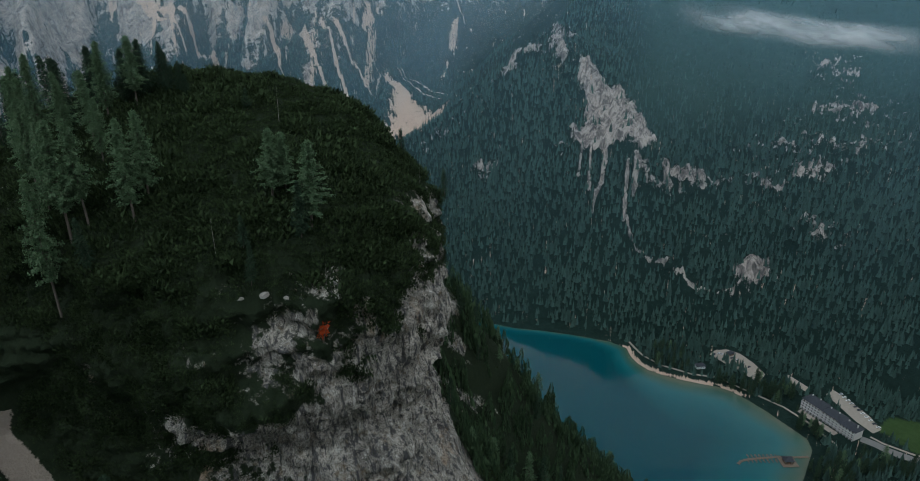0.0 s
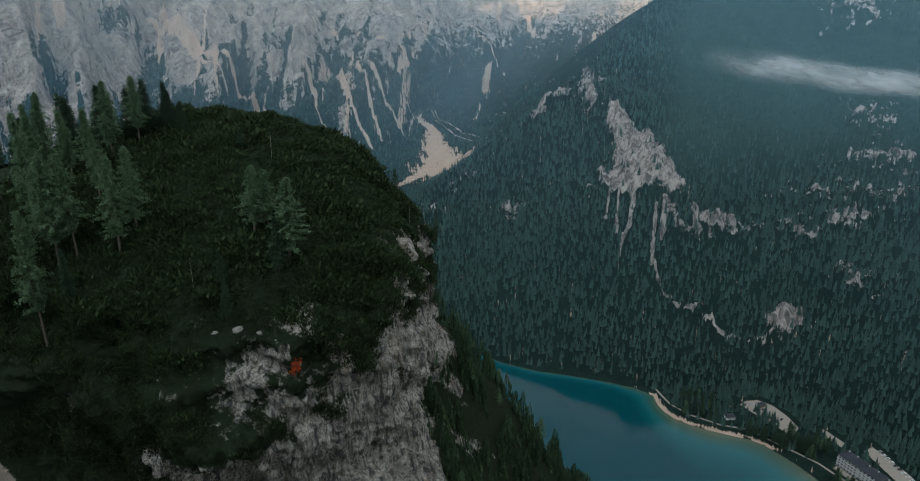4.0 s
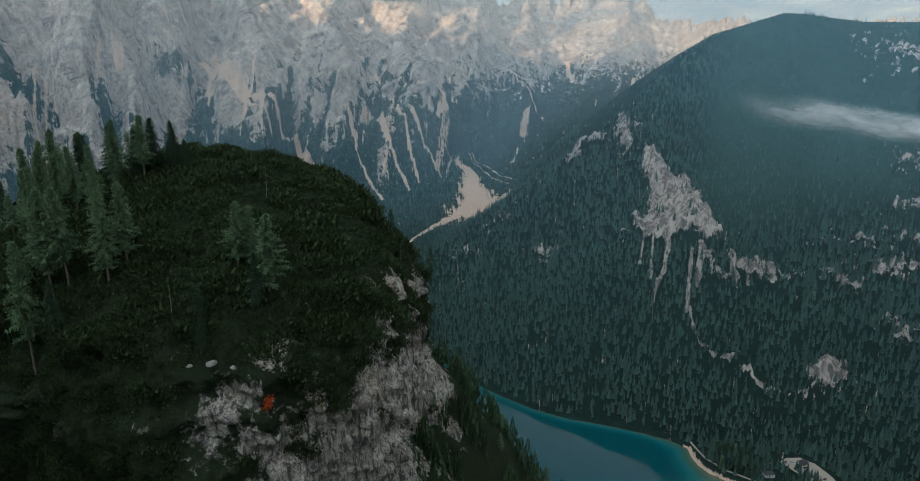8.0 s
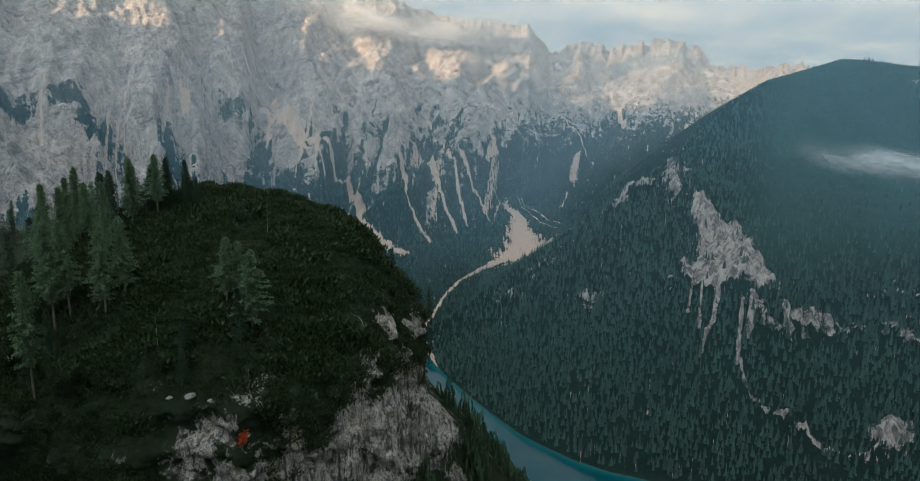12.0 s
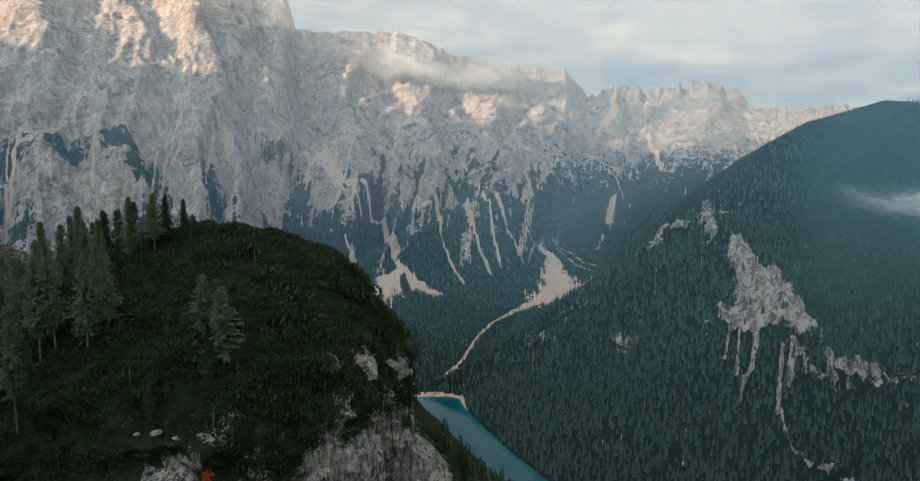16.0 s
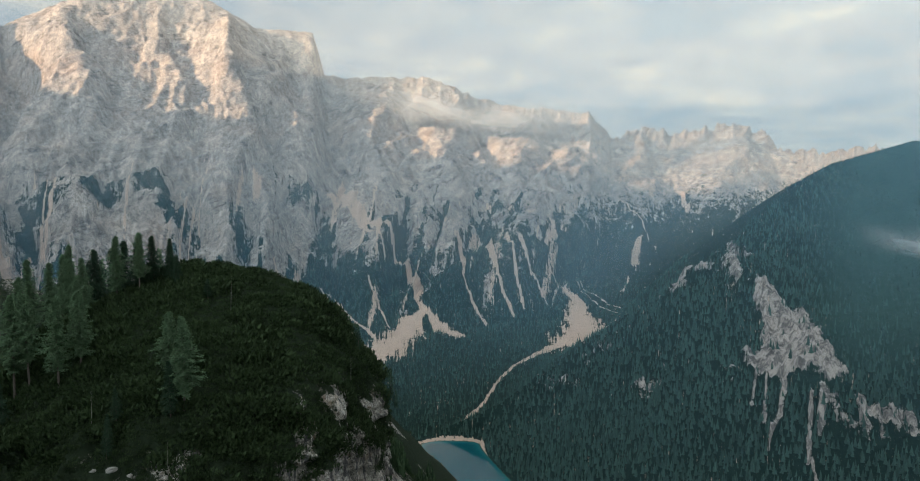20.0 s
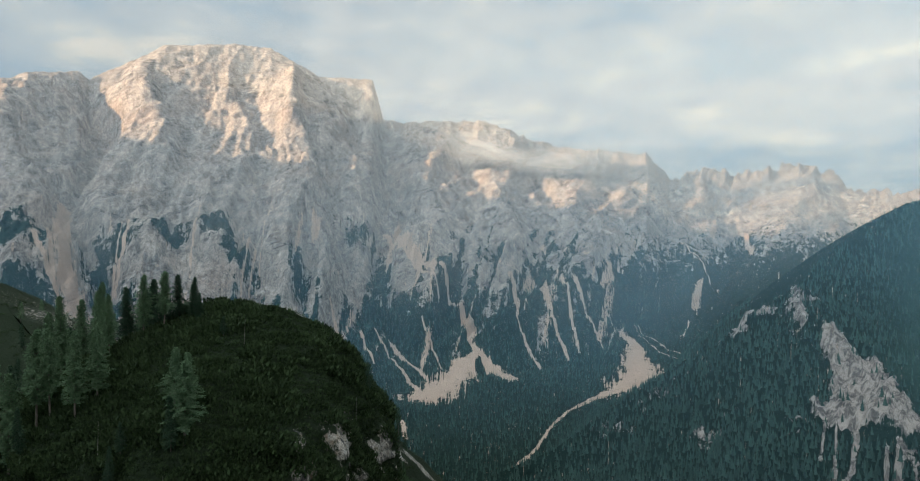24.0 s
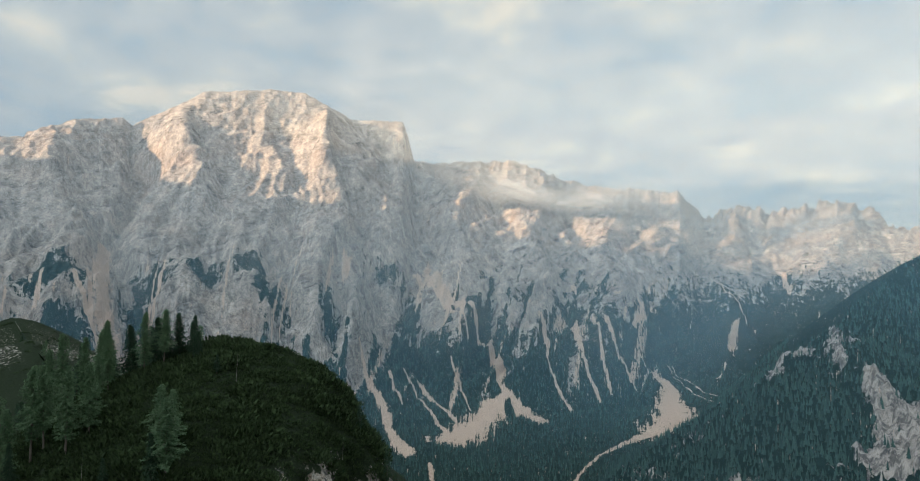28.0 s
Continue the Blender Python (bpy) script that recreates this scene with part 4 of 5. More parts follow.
def make_tree(name, label, seed, foliage, full=1.0, bare=0.18, droop=0.25, wide=0.19, limbs=78, ragged=0.25, size=1.0):
    """A conifer one metre tall in its own measure of 14: trunk, limbs, crown of needle sprays."""
    rnd = random.Random(seed)
    H = 14.0
    tv, tt, lv, lt, cv, ct = [], [], [], [], [], []
    bend = Vector((rnd.uniform(-0.35, 0.35), rnd.uniform(-0.35, 0.35), 0))
    spine = lambda h: Vector((bend.x * math.sin(h / H * 2.6), bend.y * math.sin(h / H * 2.2), h))  # noqa: E731
    last = spine(-0.6)
    for k in range(1, 11):
        h = H * k / 10
        p = spine(h)
        tube(tv, tt, last, p, 0.15 * (1 - (k - 1) / 10.3) + 0.015, 0.15 * (1 - k / 10.3) + 0.012, 7)
        last = p
    for k in range(limbs):
        q = bare + (0.985 - bare) * ((k + rnd.random()) / limbs) ** 0.92
        h = H * q
        a = k * 2.399 + rnd.uniform(-0.5, 0.5)
        u = (q - bare) / (1 - bare)
        reach = H * wide * (1 - u) ** 0.72 * (0.62 + 0.38 * min(1.0, u / 0.22)) * rnd.uniform(1 - ragged - 0.15, 1.0 + ragged * 0.4) + 0.15
        if q < bare + 0.12:
            reach *= rnd.uniform(0.45, 0.95)
        rise = 0.35 * (q - 0.45)
        start = spine(h)
        out = Vector((math.cos(a), math.sin(a), rise)).normalized()
        n = max(3, int(reach / (0.34 * size)))
        prev = start
        for j in range(1, n + 1):
            s = j / n
            p = start + out * reach * s + Vector((0, 0, -droop * reach * s * s))
            tube(lv, lt, prev, p, 0.035 * (1.1 - s) + 0.008, 0.035 * (1.0 - s) + 0.006, 3)
            if s > 0.15:
                for _ in range(int(15 * full + rnd.random())):
                    turn = a + rnd.choice((-1, 1)) * rnd.uniform(0.1, 1.7)
                    w = Vector((math.cos(turn), math.sin(turn), rnd.uniform(-0.9, 0.7))).normalized()
                    at = prev.lerp(p, rnd.random()) + Vector((rnd.gauss(0, 0.10), rnd.gauss(0, 0.10), rnd.gauss(-0.04, 0.13))) * size
                    spray(cv, ct, at, w, size * rnd.uniform(0.20, 0.46) * (1.15 - 0.4 * s) * (1.15 - 0.5 * q), size * rnd.uniform(0.06, 0.13), rnd)
            prev = p
    for _ in range(10):
        w = Vector((rnd.uniform(-1, 1), rnd.uniform(-1, 1), rnd.uniform(0.4, 2))).normalized()
        spray(cv, ct, spine(H * rnd.uniform(0.94, 0.99)), w, 0.4, 0.07, rnd)
    root = tagged(new(name), label, "tree")
    for part_name, v, t, m, sm in (("trunk", tv, tt, MAT_BARK, True), ("branch_work", lv, lt, MAT_BARK, False), ("crown", cv, ct, foliage, False)):
        ob = new(part_name, tri_mesh(part_name, v, t, m, sm))
        ob.parent = root
        if part_name != "trunk":
            ob["kind"] = "stuff"
    return root


def make_snag(seed):
    rnd = random.Random(seed)
    v, t, bv, bt = [], [], [], []
    tube(v, t, Vector((0, 0, -0.5)), Vector((0.15, 0.1, 7.5)), 0.16, 0.08, 7)
    tube(v, t, Vector((0.15, 0.1, 7.5)), Vector((0.1, 0.2, 14)), 0.08, 0.02, 7)
    for k in range(26):
        h = rnd.uniform(4, 13.4)
        a = rnd.uniform(0, 6.28)
        s = Vector((0.1, 0.1, h))
        tube(bv, bt, s, s + Vector((math.cos(a), math.sin(a), rnd.uniform(-0.3, 0.3))) * rnd.uniform(0.4, 1.5) * (1.2 - h / 16), 0.03, 0.008, 3)
    root = tagged(new("dead_tree"), "bare grey dead conifer standing among dwarf pines", "tree")
    new("trunk", tri_mesh("trunk", v, t, MAT_DEAD, True)).parent = root
    twigs = tagged(new("branch_work", tri_mesh("branch_work", bv, bt, MAT_DEAD)), kind="stuff")
    twigs.parent = root
    return root


MAT_DEAD = simple("weathered_dead_wood", (0.30, 0.28, 0.25), 0.9, 0.3, 3.0)
LARCH_TEXT = "tall pale green larch with ragged drooping branches on the knoll"
SPRUCE_TEXT = "dark green narrow spruce on the rocky knoll"
larches = [make_tree("larch_tree", LARCH_TEXT, 11, MAT_LARCH, 1.0, 0.16, 0.10, 0.19, 150, 0.55, 0.9), make_tree("larch_tree", LARCH_TEXT, 12, MAT_LARCH, 1.0, 0.25, 0.08, 0.20, 136, 0.6, 0.9),
           make_tree("larch_tree", LARCH_TEXT, 13, MAT_LARCH, 1.0, 0.13, 0.14, 0.18, 150, 0.55, 0.9)]
spruces = [make_tree("spruce_tree", SPRUCE_TEXT, 21, MAT_SPRUCE, 1.0, 0.05, 0.3, 0.20, 130, 0.25), make_tree("spruce_tree", SPRUCE_TEXT, 22, MAT_SPRUCE, 1.0, 0.07, 0.34, 0.18, 120, 0.3),
           make_tree("spruce_tree", SPRUCE_TEXT, 23, MAT_SPRUCE, 1.0, 0.06, 0.28, 0.21, 110, 0.35)]
far_spruces = [make_tree("spruce_tree", SPRUCE_TEXT, 51, MAT_SPRUCE, 0.45, 0.05, 0.3, 0.22, 44, 0.3, 2.3), make_tree("spruce_tree", SPRUCE_TEXT, 52, MAT_SPRUCE, 0.45, 0.07, 0.3, 0.20, 42, 0.35, 2.3)]
far_larches = [make_tree("larch_tree", LARCH_TEXT, 53, MAT_LARCH, 0.42, 0.18, 0.15, 0.25, 38, 0.45, 2.3)]
snag = make_snag(31)
build_lee_woods()
used_up = set()


def plant(kind, x, y, tall, wide=1.0, group="", sink=0.3):
    """A tree of that kind, so tall, standing on the spur."""
    rnd = random.Random(int(x * 31 + y * 17))
    source = rnd.choice(kind) if isinstance(kind, list) else kind
    s = tall / 14.0
    m = Matrix.Translation((x, y, spur_top(x, y) - sink)) @ Matrix.Rotation(rnd.uniform(0, 6.28), 4, "Z") @ pose(0, 0, 0, rnd.uniform(-2.5, 2.5), rnd.uniform(-2.5, 2.5))
    if source.name in used_up:
        ob = copy_thing(source, m)
    else:
        used_up.add(source.name)
        ob = source
        ob.matrix_basis = m
    ob.scale = (s * wide, s * wide, s)
    if group:
        ob["group"] = group
    return ob


def plant_knoll():
    g = "larches on the knoll"
    for x, y, h, w in ((-68, 109, 13, 1.1), (-81, 109, 15.5, 1.0), (-63, 110, 12.0, 1.15), (-78.4, 102.8, 13.8, 1.15), (-71, 101.7, 11.5, 1.1), (-65, 98.8, 11.5, 1.1),
                       (-61, 82.2, 17.0, 1.1), (-58.4, 82.9, 15.0, 1.05), (-51.1, 82.3, 14.0, 1.15), (-50.3, 85.7, 12.5, 1.2), (-61.1, 93.9, 9.5, 1.1),
                       (-32.0, 85.3, 9.8, 1.5), (-30.4, 86.6, 8.6, 1.45), (-25.7, 81.7, 12.2, 1.45), (-63, 78.8, 20, 0.85), (-77, 72.1, 20, 1.0), (-74, 95, 16, 1.0), (-86, 111, 14.5, 1.0), (-70, 90, 14, 1.1), (-66, 86, 12, 1.0)):
        plant(larches, x, y, h, w, g)
    g = "spruces on the knoll"
    for x, y, h, w in ((-79, 114, 13, 1.0), (-63, 114, 10, 1.0), (-59, 114, 7.5, 1.0), (-61, 116, 8.4, 0.9), (-56, 113, 5.4, 1.0), (-26.8, 80.2, 8, 0.8), (-61, 75.5, 10.2, 1.3),
                       (-55.1, 76.1, 7.8, 0.8), (-41.7, 105.3, 3.6, 1.2), (-54.2, 111, 4.2, 1.0), (-32.2, 74.1, 6.2, 0.7), (-66, 113, 9.5, 1.1), (-75, 117, 12, 1.0), (-34, 77.5, 4.6, 0.9), (-92, 118, 12, 1.0)):
        plant(spruces, x, y, h, w * 1.3, g)
    for x, y, h in ((-36.6, 105.3, 5.8), (-22.5, 74.9, 4.4), (-37.5, 76.5, 5.0), (-13.5, 108, 4.0)):
        plant(snag, x, y, h, 0.6, "dead trees on the knoll")


def plant_slopes():
    """Conifers on the lee side of the spur, down to the lake."""
    rng = np.random.default_rng(9)
    n = 0
    xs, ys, zs = spur_x.ravel(), spur_y.ravel(), spur_z.ravel()
    low = np.flatnonzero((zs < 318) & (zs > 90) & (xs > -35) & (ys > 88) & (spur_veg.ravel() > 0.55))
    low = rng.permutation(low)
    taken = []
    for i in low:
        p = np.array((xs[i], ys[i]))
        gap = 4.2 if zs[i] > 230 else 6.5
        if any((p[0] - q[0]) ** 2 + (p[1] - q[1]) ** 2 < gap * gap for q in taken):
            continue
        taken.append(p)
        kind = far_larches if rng.random() < 0.38 else far_spruces
        plant(kind, float(p[0]), float(p[1]), float(rng.uniform(6, 13)) * (0.55 if zs[i] > 285 else 1.0), float(rng.uniform(0.85, 1.2)), "conifers on the steep lee slope", 0.5)
        n += 1
        if n >= 170:
            break
    # the saddle and the slope behind the near larches
    back = np.flatnonzero((xs < -88) & (xs > -430) & (zs > 305))
    taken = []
    for i in rng.permutation(back):
        p = np.array((xs[i], ys[i]))
        if any((p[0] - q[0]) ** 2 + (p[1] - q[1]) ** 2 < 40 for q in taken):
            continue
        taken.append(p)
        plant(far_spruces if rng.random() < 0.5 else far_larches, float(p[0]), float(p[1]), float(rng.uniform(6, 12)), 1.0, "conifers on the saddle")
        if len(taken) >= 130:
            break


def bush_template(seed, tufts=19):
    """A cushion of short upright needle tufts."""
    rnd = random.Random(seed)
    v, t = [], []
    for k in range(tufts):
        a = k * 2.399
        q = (k + 0.5) / tufts
        rr = math.sqrt(q) * 0.95
        root = Vector((rr * math.cos(a), rr * math.sin(a), 0.62 * math.sqrt(max(0, 1 - q * q)) + rnd.uniform(-0.12, 0.10)))
        way = Vector((root.x * 0.7 + rnd.uniform(-0.35, 0.35), root.y * 0.7 + rnd.uniform(-0.35, 0.35), 0.8)).normalized()
        side = Matrix.Rotation(rnd.uniform(0, 3.14), 3, way) @ way.orthogonal().normalized()
        b = len(v)
        wide, low = rnd.uniform(0.10, 0.17), root - way * 0.10
        v += [low - side * wide, low + side * wide, root + way * rnd.uniform(0.18, 0.32), low + way.cross(side) * wide * 1.5]
        t += [(b, b + 1, b + 2), (b + 1, b + 3, b + 2)]
    return np.array([tuple(p) for p in v]), np.array(t)


def build_bushes():
    rng = np.random.default_rng(17)
    n, k = spur_x.shape
    c = lambda m: (m[:-1, :-1] + m[1:, 1:]) / 2  # noqa: E731
    x, y, z, veg = c(spur_x), c(spur_y), c(spur_z), c(spur_veg)
    e1 = np.stack([m[1:, :-1] - m[:-1, :-1] for m in (spur_x, spur_y, spur_z)], -1)
    e2 = np.stack([m[:-1, 1:] - m[:-1, :-1] for m in (spur_x, spur_y, spur_z)], -1)
    area = np.linalg.norm(np.cross(e1, e2), axis=-1)
    clump = fbm(x / 3.1 + z / 5, y / 3.1 + z / 3.3, 3, 161)
    weight = area * (veg + (clump - 0.5) * 1.0 > 0.5) * (to_line(x, y, TRACK)[0] > 2.2)
    far = np.hypot(x - 25, y - 10)
    weight = weight * np.where(far < 190, 1.0, 0.12) * np.where(z < 312, 0.15, np.where(z < 322, 0.6, 1.0)) * np.where(y > 125, 0.15, 1.0) * (z > 150)
    for sx, sy in ((-23.2, 73.5), (-32.7, 72.0)):         # room round the rowans
        weight = weight * (np.hypot(x - sx, y - sy) > 2.6)
    flat = weight.ravel() / weight.sum()
    pick = rng.choice(flat.size, 48000, p=flat)
    pts = np.stack([x.ravel()[pick], y.ravel()[pick], z.ravel()[pick]], 1) + rng.normal(0, 0.25, (len(pick), 3)) * (1, 1, 0)
    size = rng.uniform(0.55, 1.15, len(pick)) * (0.55 + 1.0 * smooth01((clump.ravel()[pick] - 0.3) / 0.4))
    size = size * (0.9 + 0.5 * smooth01((pts[:, 2] - 345) / 15))
    pts[:, 2] -= 0.3 * size
    half = len(pick) // 2
    for part_no, sl in enumerate((slice(0, half), slice(half, None))):
        scatter("dwarf_pine_scrub", bush_template(41 + part_no), pts[sl], size[sl], size[sl] * rng.uniform(0.7, 1.25, len(size[sl])), 0.10, MAT_MUGO,
                "dense dark green dwarf mountain pine covering the knoll", "shrubs")


def red_shrub(x, y, z, size, seed):
    """A rowan in autumn red on the cliff."""
    rnd = random.Random(seed)
    v, t, bv, bt = [], [], [], []
    for k in range(9):
        a, q = rnd.uniform(0, 6.28), rnd.uniform(0.4, 1.0)
        tip = Vector((math.cos(a) * 0.45 * q, math.sin(a) * 0.45 * q, rnd.uniform(0.5, 1.3)))
        tube(bv, bt, Vector((0, 0, -0.3)), tip, 0.03, 0.01, 4)
        for _ in range(24):
            w = Vector((rnd.uniform(-1, 1), rnd.uniform(-1, 1), rnd.uniform(-0.7, 0.6))).normalized()
            spray(v, t, tip * rnd.uniform(0.5, 1.0) + w * rnd.uniform(0, 0.2), w, rnd.uniform(0.12, 0.26), 0.06, rnd)
    root = tagged(new("rowan_shrub"), "small rowan shrub in bright red autumn leaf on the cliff", "shrub")
    new("stems", tri_mesh("stems", bv, bt, MAT_BARK)).parent = root
    new("foliage", tri_mesh("foliage", v, t, MAT_ROWAN)).parent = root
    root.matrix_basis = Matrix.Translation((x, y, z))
    root.scale = (size, size, size)
    return root


MAT_ROWAN = mat_leaf("rowan_red", (0.42, 0.055, 0.016), (0.68, 0.14, 0.035), 2.0)


def fallen_log():
    v, t = [], []
    tube(v, t, Vector((0, 0, 0)), Vector((3.4, 0.3, 1.3)), 0.16, 0.10, 8)
    tube(v, t, Vector((3.4, 0.3, 1.3)), Vector((3.9, 0.4, 1.2)), 0.10, 0.05, 8)
    tube(v, t, Vector((3.2, 0.3, 1.2)), Vector((3.4, 0.3, 0.4)), 0.05, 0.02, 5)
    ob = tagged(new("fallen_trunk", tri_mesh("fallen_trunk", v, t, MAT_DEAD, True)), "bleached fallen tree trunk lying on the slope", "log")
    ob.matrix_basis = Matrix.Translation((-83, 97, spur_top(-83, 97) + 0.6))


def boulder(x, y, size, seed, label):
    """A bleached limestone block."""
    rnd = random.Random(seed)
    bm = bmesh.new()
    bmesh.ops.create_icosphere(bm, subdivisions=3, radius=1.0)
    for v in bm.verts:
        k = noise.fractal(v.co * 0.9 + Vector((seed, 0, 0)), 0.9, 2.1, 5)
        v.co *= 1 + 0.42 * k
        v.co.x *= 1.25
        v.co.z *= 0.75 if v.co.z > 0 else 0.5
    me = bpy.data.meshes.new("boulder")
    bm.to_mesh(me)
    bm.free()
    me.materials.append(MAT_BOULDER)
    ob = tagged(new("boulder", me), label, "boulder", "pale boulders on the knoll")
    ob.matrix_basis = Matrix.Translation((x, y, spur_top(x, y) - 0.25 * size)) @ Matrix.Rotation(rnd.uniform(0, 6), 4, "Z")
    ob.scale = (size, size, size)


MAT_BOULDER = simple("bleached_limestone", (0.30, 0.28, 0.25), 0.9, 0.45, 1.5)
for bx, by, bs in ((-30.3, 73.2, 0.55), (-27.6, 73.6, 0.34), (-33.5, 73.0, 0.32)):
    boulder(bx, by, bs, int(bx * 10) % 97, "bleached limestone boulder among the dwarf pines")
plant_knoll()
plant_slopes()
build_bushes()
red_shrub(-23.2, 73.5, 347.2, 1.9, 3)
red_shrub(-32.7, 72.0, 345.9, 1.0, 4)
fallen_log()

# ---- mist and clouds ----
def mat_mist(name, colour=(0.86, 0.90, 0.94)):
    """Thin cloud: lets most light through, scatters the rest both ways."""
    m = Nodes(name)
    nt = m.nt
    clear = nt.nodes.new("ShaderNodeBsdfTransparent")
    front = nt.nodes.new("ShaderNodeBsdfDiffuse")
    back = nt.nodes.new("ShaderNodeBsdfTranslucent")
    for n in (front, back):
        n.inputs["Color"].default_value = (*colour, 1)
    both, mixed = nt.nodes.new("ShaderNodeMixShader"), nt.nodes.new("ShaderNodeMixShader")
    both.inputs[0].default_value = 0.5
    nt.links.new(front.outputs[0], both.inputs[1]); nt.links.new(back.outputs[0], both.inputs[2])
    m.put(mixed.inputs[0], m.attr("dense"))
    nt.links.new(clear.outputs[0], mixed.inputs[1]); nt.links.new(both.outputs[0], mixed.inputs[2])
    nt.links.new(mixed.outputs[0], m.out.inputs[0])
    return m.mat


# hazy light is put into these tints: blue for near sheets, paler for far
MAT_HAZE = mat_mist("valley_haze_tint", (0.40, 0.74, 1.0))
MAT_FARHAZE = mat_mist("far_haze_tint", (0.83, 0.88, 0.89))
MAT_CLOUD = mat_mist("cloud_wisp", (0.93, 0.93, 0.93))


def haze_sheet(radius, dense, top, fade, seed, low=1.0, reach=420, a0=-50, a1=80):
    """A hanging sheet across the valley with haze painted by its tint, thinner with height."""
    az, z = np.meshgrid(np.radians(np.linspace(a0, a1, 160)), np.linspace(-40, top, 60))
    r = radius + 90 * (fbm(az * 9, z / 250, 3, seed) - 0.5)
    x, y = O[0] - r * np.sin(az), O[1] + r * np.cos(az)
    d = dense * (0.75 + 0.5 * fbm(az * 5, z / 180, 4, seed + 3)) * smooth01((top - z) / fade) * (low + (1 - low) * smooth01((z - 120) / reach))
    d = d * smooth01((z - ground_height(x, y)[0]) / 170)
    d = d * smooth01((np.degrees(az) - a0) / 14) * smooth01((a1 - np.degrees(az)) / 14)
    n, k = x.shape
    i = np.arange(n * k).reshape(n, k)
    q = np.stack([i[:-1, :-1], i[:-1, 1:], i[1:, 1:], i[1:, :-1]], -1).reshape(-1, 4)
    me = mesh_of("valley_haze_tint", np.stack([x, y, z], -1).reshape(-1, 3), q, MAT_HAZE if radius < 1500 else MAT_FARHAZE, True, {"dense": d.ravel()})
    tagged(new("valley_haze_tint", me), "thin tinted sheet painted as morning haze hanging in the valley", "haze", "", "stuff")


def wisp(name, label, a, b, tall, deep, dense, seed, layers=3):
    """A drifting streak of cloud from a to b, in layers that billow apart."""
    a, b = np.array(a, float), np.array(b, float)
    verts, faces, thick = [], [], []
    for layer in range(layers):
        u, v = np.meshgrid(np.linspace(0, 1, 70), np.linspace(-1, 1, 26))
        c = a + (b - a) * u[..., None]
        away = np.array((-(b - a)[1], (b - a)[0], 0.0)); away /= np.linalg.norm(away)
        belly = fbm(u * 4 + layer, v * 0 + seed, 3, seed + layer) - 0.5
        p = c + away * ((layer - layers / 2) * deep / layers + deep * 0.6 * belly[..., None] * 1.0 + 0.25 * deep * (v**2)[..., None])
        p[..., 2] += v * tall + tall * 0.7 * belly
        d = dense * smooth01(np.sin(np.pi * u) * 1.05) * (1 - v * v) ** 1.6 * smooth01((fbm(u * 6 + layer * 3, v * 1.3 + u * 2, 5, seed + 9 + layer, 0.6) - 0.22) / 0.55)
        base = len(verts) * 70 * 26
        i = np.arange(70 * 26).reshape(26, 70) + base
        faces.append(np.stack([i[:-1, :-1], i[:-1, 1:], i[1:, 1:], i[1:, :-1]], -1).reshape(-1, 4))
        verts.append(p.reshape(-1, 3)); thick.append(d.ravel())
    me = mesh_of(name, np.concatenate(verts), np.concatenate(faces), MAT_CLOUD, True, {"dense": np.concatenate(thick)})
    tagged(new(name, me), label, "cloud", "", "stuff")


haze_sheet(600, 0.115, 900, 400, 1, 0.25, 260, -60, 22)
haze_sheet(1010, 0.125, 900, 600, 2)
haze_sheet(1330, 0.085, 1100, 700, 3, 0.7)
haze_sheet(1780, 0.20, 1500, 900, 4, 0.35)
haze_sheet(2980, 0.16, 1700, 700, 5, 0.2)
wisp("low_cloud", "thin white cloud streak drifting along the forested mountain", (200, 800, 347), (500, 765, 312), 17, 30, 0.72, 11, 3)
wisp("crest_cloud", "thin sunlit cloud clinging to the mountain crest", (-1500, 2700, 800), (-420, 3150, 730), 90, 150, 0.45, 21, 2)
wisp("crest_cloud", "thin sunlit cloud clinging to the far crest", (-250, 4000, 640), (420, 4100, 660), 70, 120, 0.35, 31, 1)

# ---- the lakeside hotel, pier, parking places and shore trees ----
MAT_PLASTER = simple("pale_plaster", (0.55, 0.53, 0.50), 0.85, 0.12, 0.6)
MAT_SLATE = simple("dark_slate_roof", (0.045, 0.05, 0.06), 0.7, 0.3, 0.8)
MAT_GLASS = simple("dark_window_glass", (0.03, 0.035, 0.045), 0.15, 0.2, 1.0, 0.5)
MAT_TIMBER = simple("weathered_timber", (0.20, 0.15, 0.11), 0.85, 0.35, 2.0)
MAT_REDWOOD = simple("reddish_boards", (0.34, 0.17, 0.12), 0.85, 0.3, 2.0)
MAT_GRAVEL = simple("pale_gravel", (0.36, 0.31, 0.26), 0.95, 0.25, 0.4)
MAT_ASPHALT = simple("grey_road", (0.20, 0.195, 0.185), 0.9, 0.2, 0.5)
MAT_WHITE = simple("white_paint", (0.72, 0.72, 0.70), 0.6, 0.08, 1.0)
MAT_DARKPAINT = simple("dark_car_paint", (0.05, 0.055, 0.07), 0.35, 0.2, 1.0)
MAT_SILVER = simple("silver_car_paint", (0.45, 0.46, 0.48), 0.35, 0.1, 1.0)
MAT_RUBBER = simple("black_rubber", (0.02, 0.02, 0.02), 0.9, 0.2, 4.0)
FLAT = 2.6


def part(name, bm, material, parent, label=""):
    me = bpy.data.meshes.new(name)
    bm.to_mesh(me)
    bm.free()
    me.materials.append(material)
    ob = new(name, me)
    ob.parent = parent
    return tagged(ob, label)


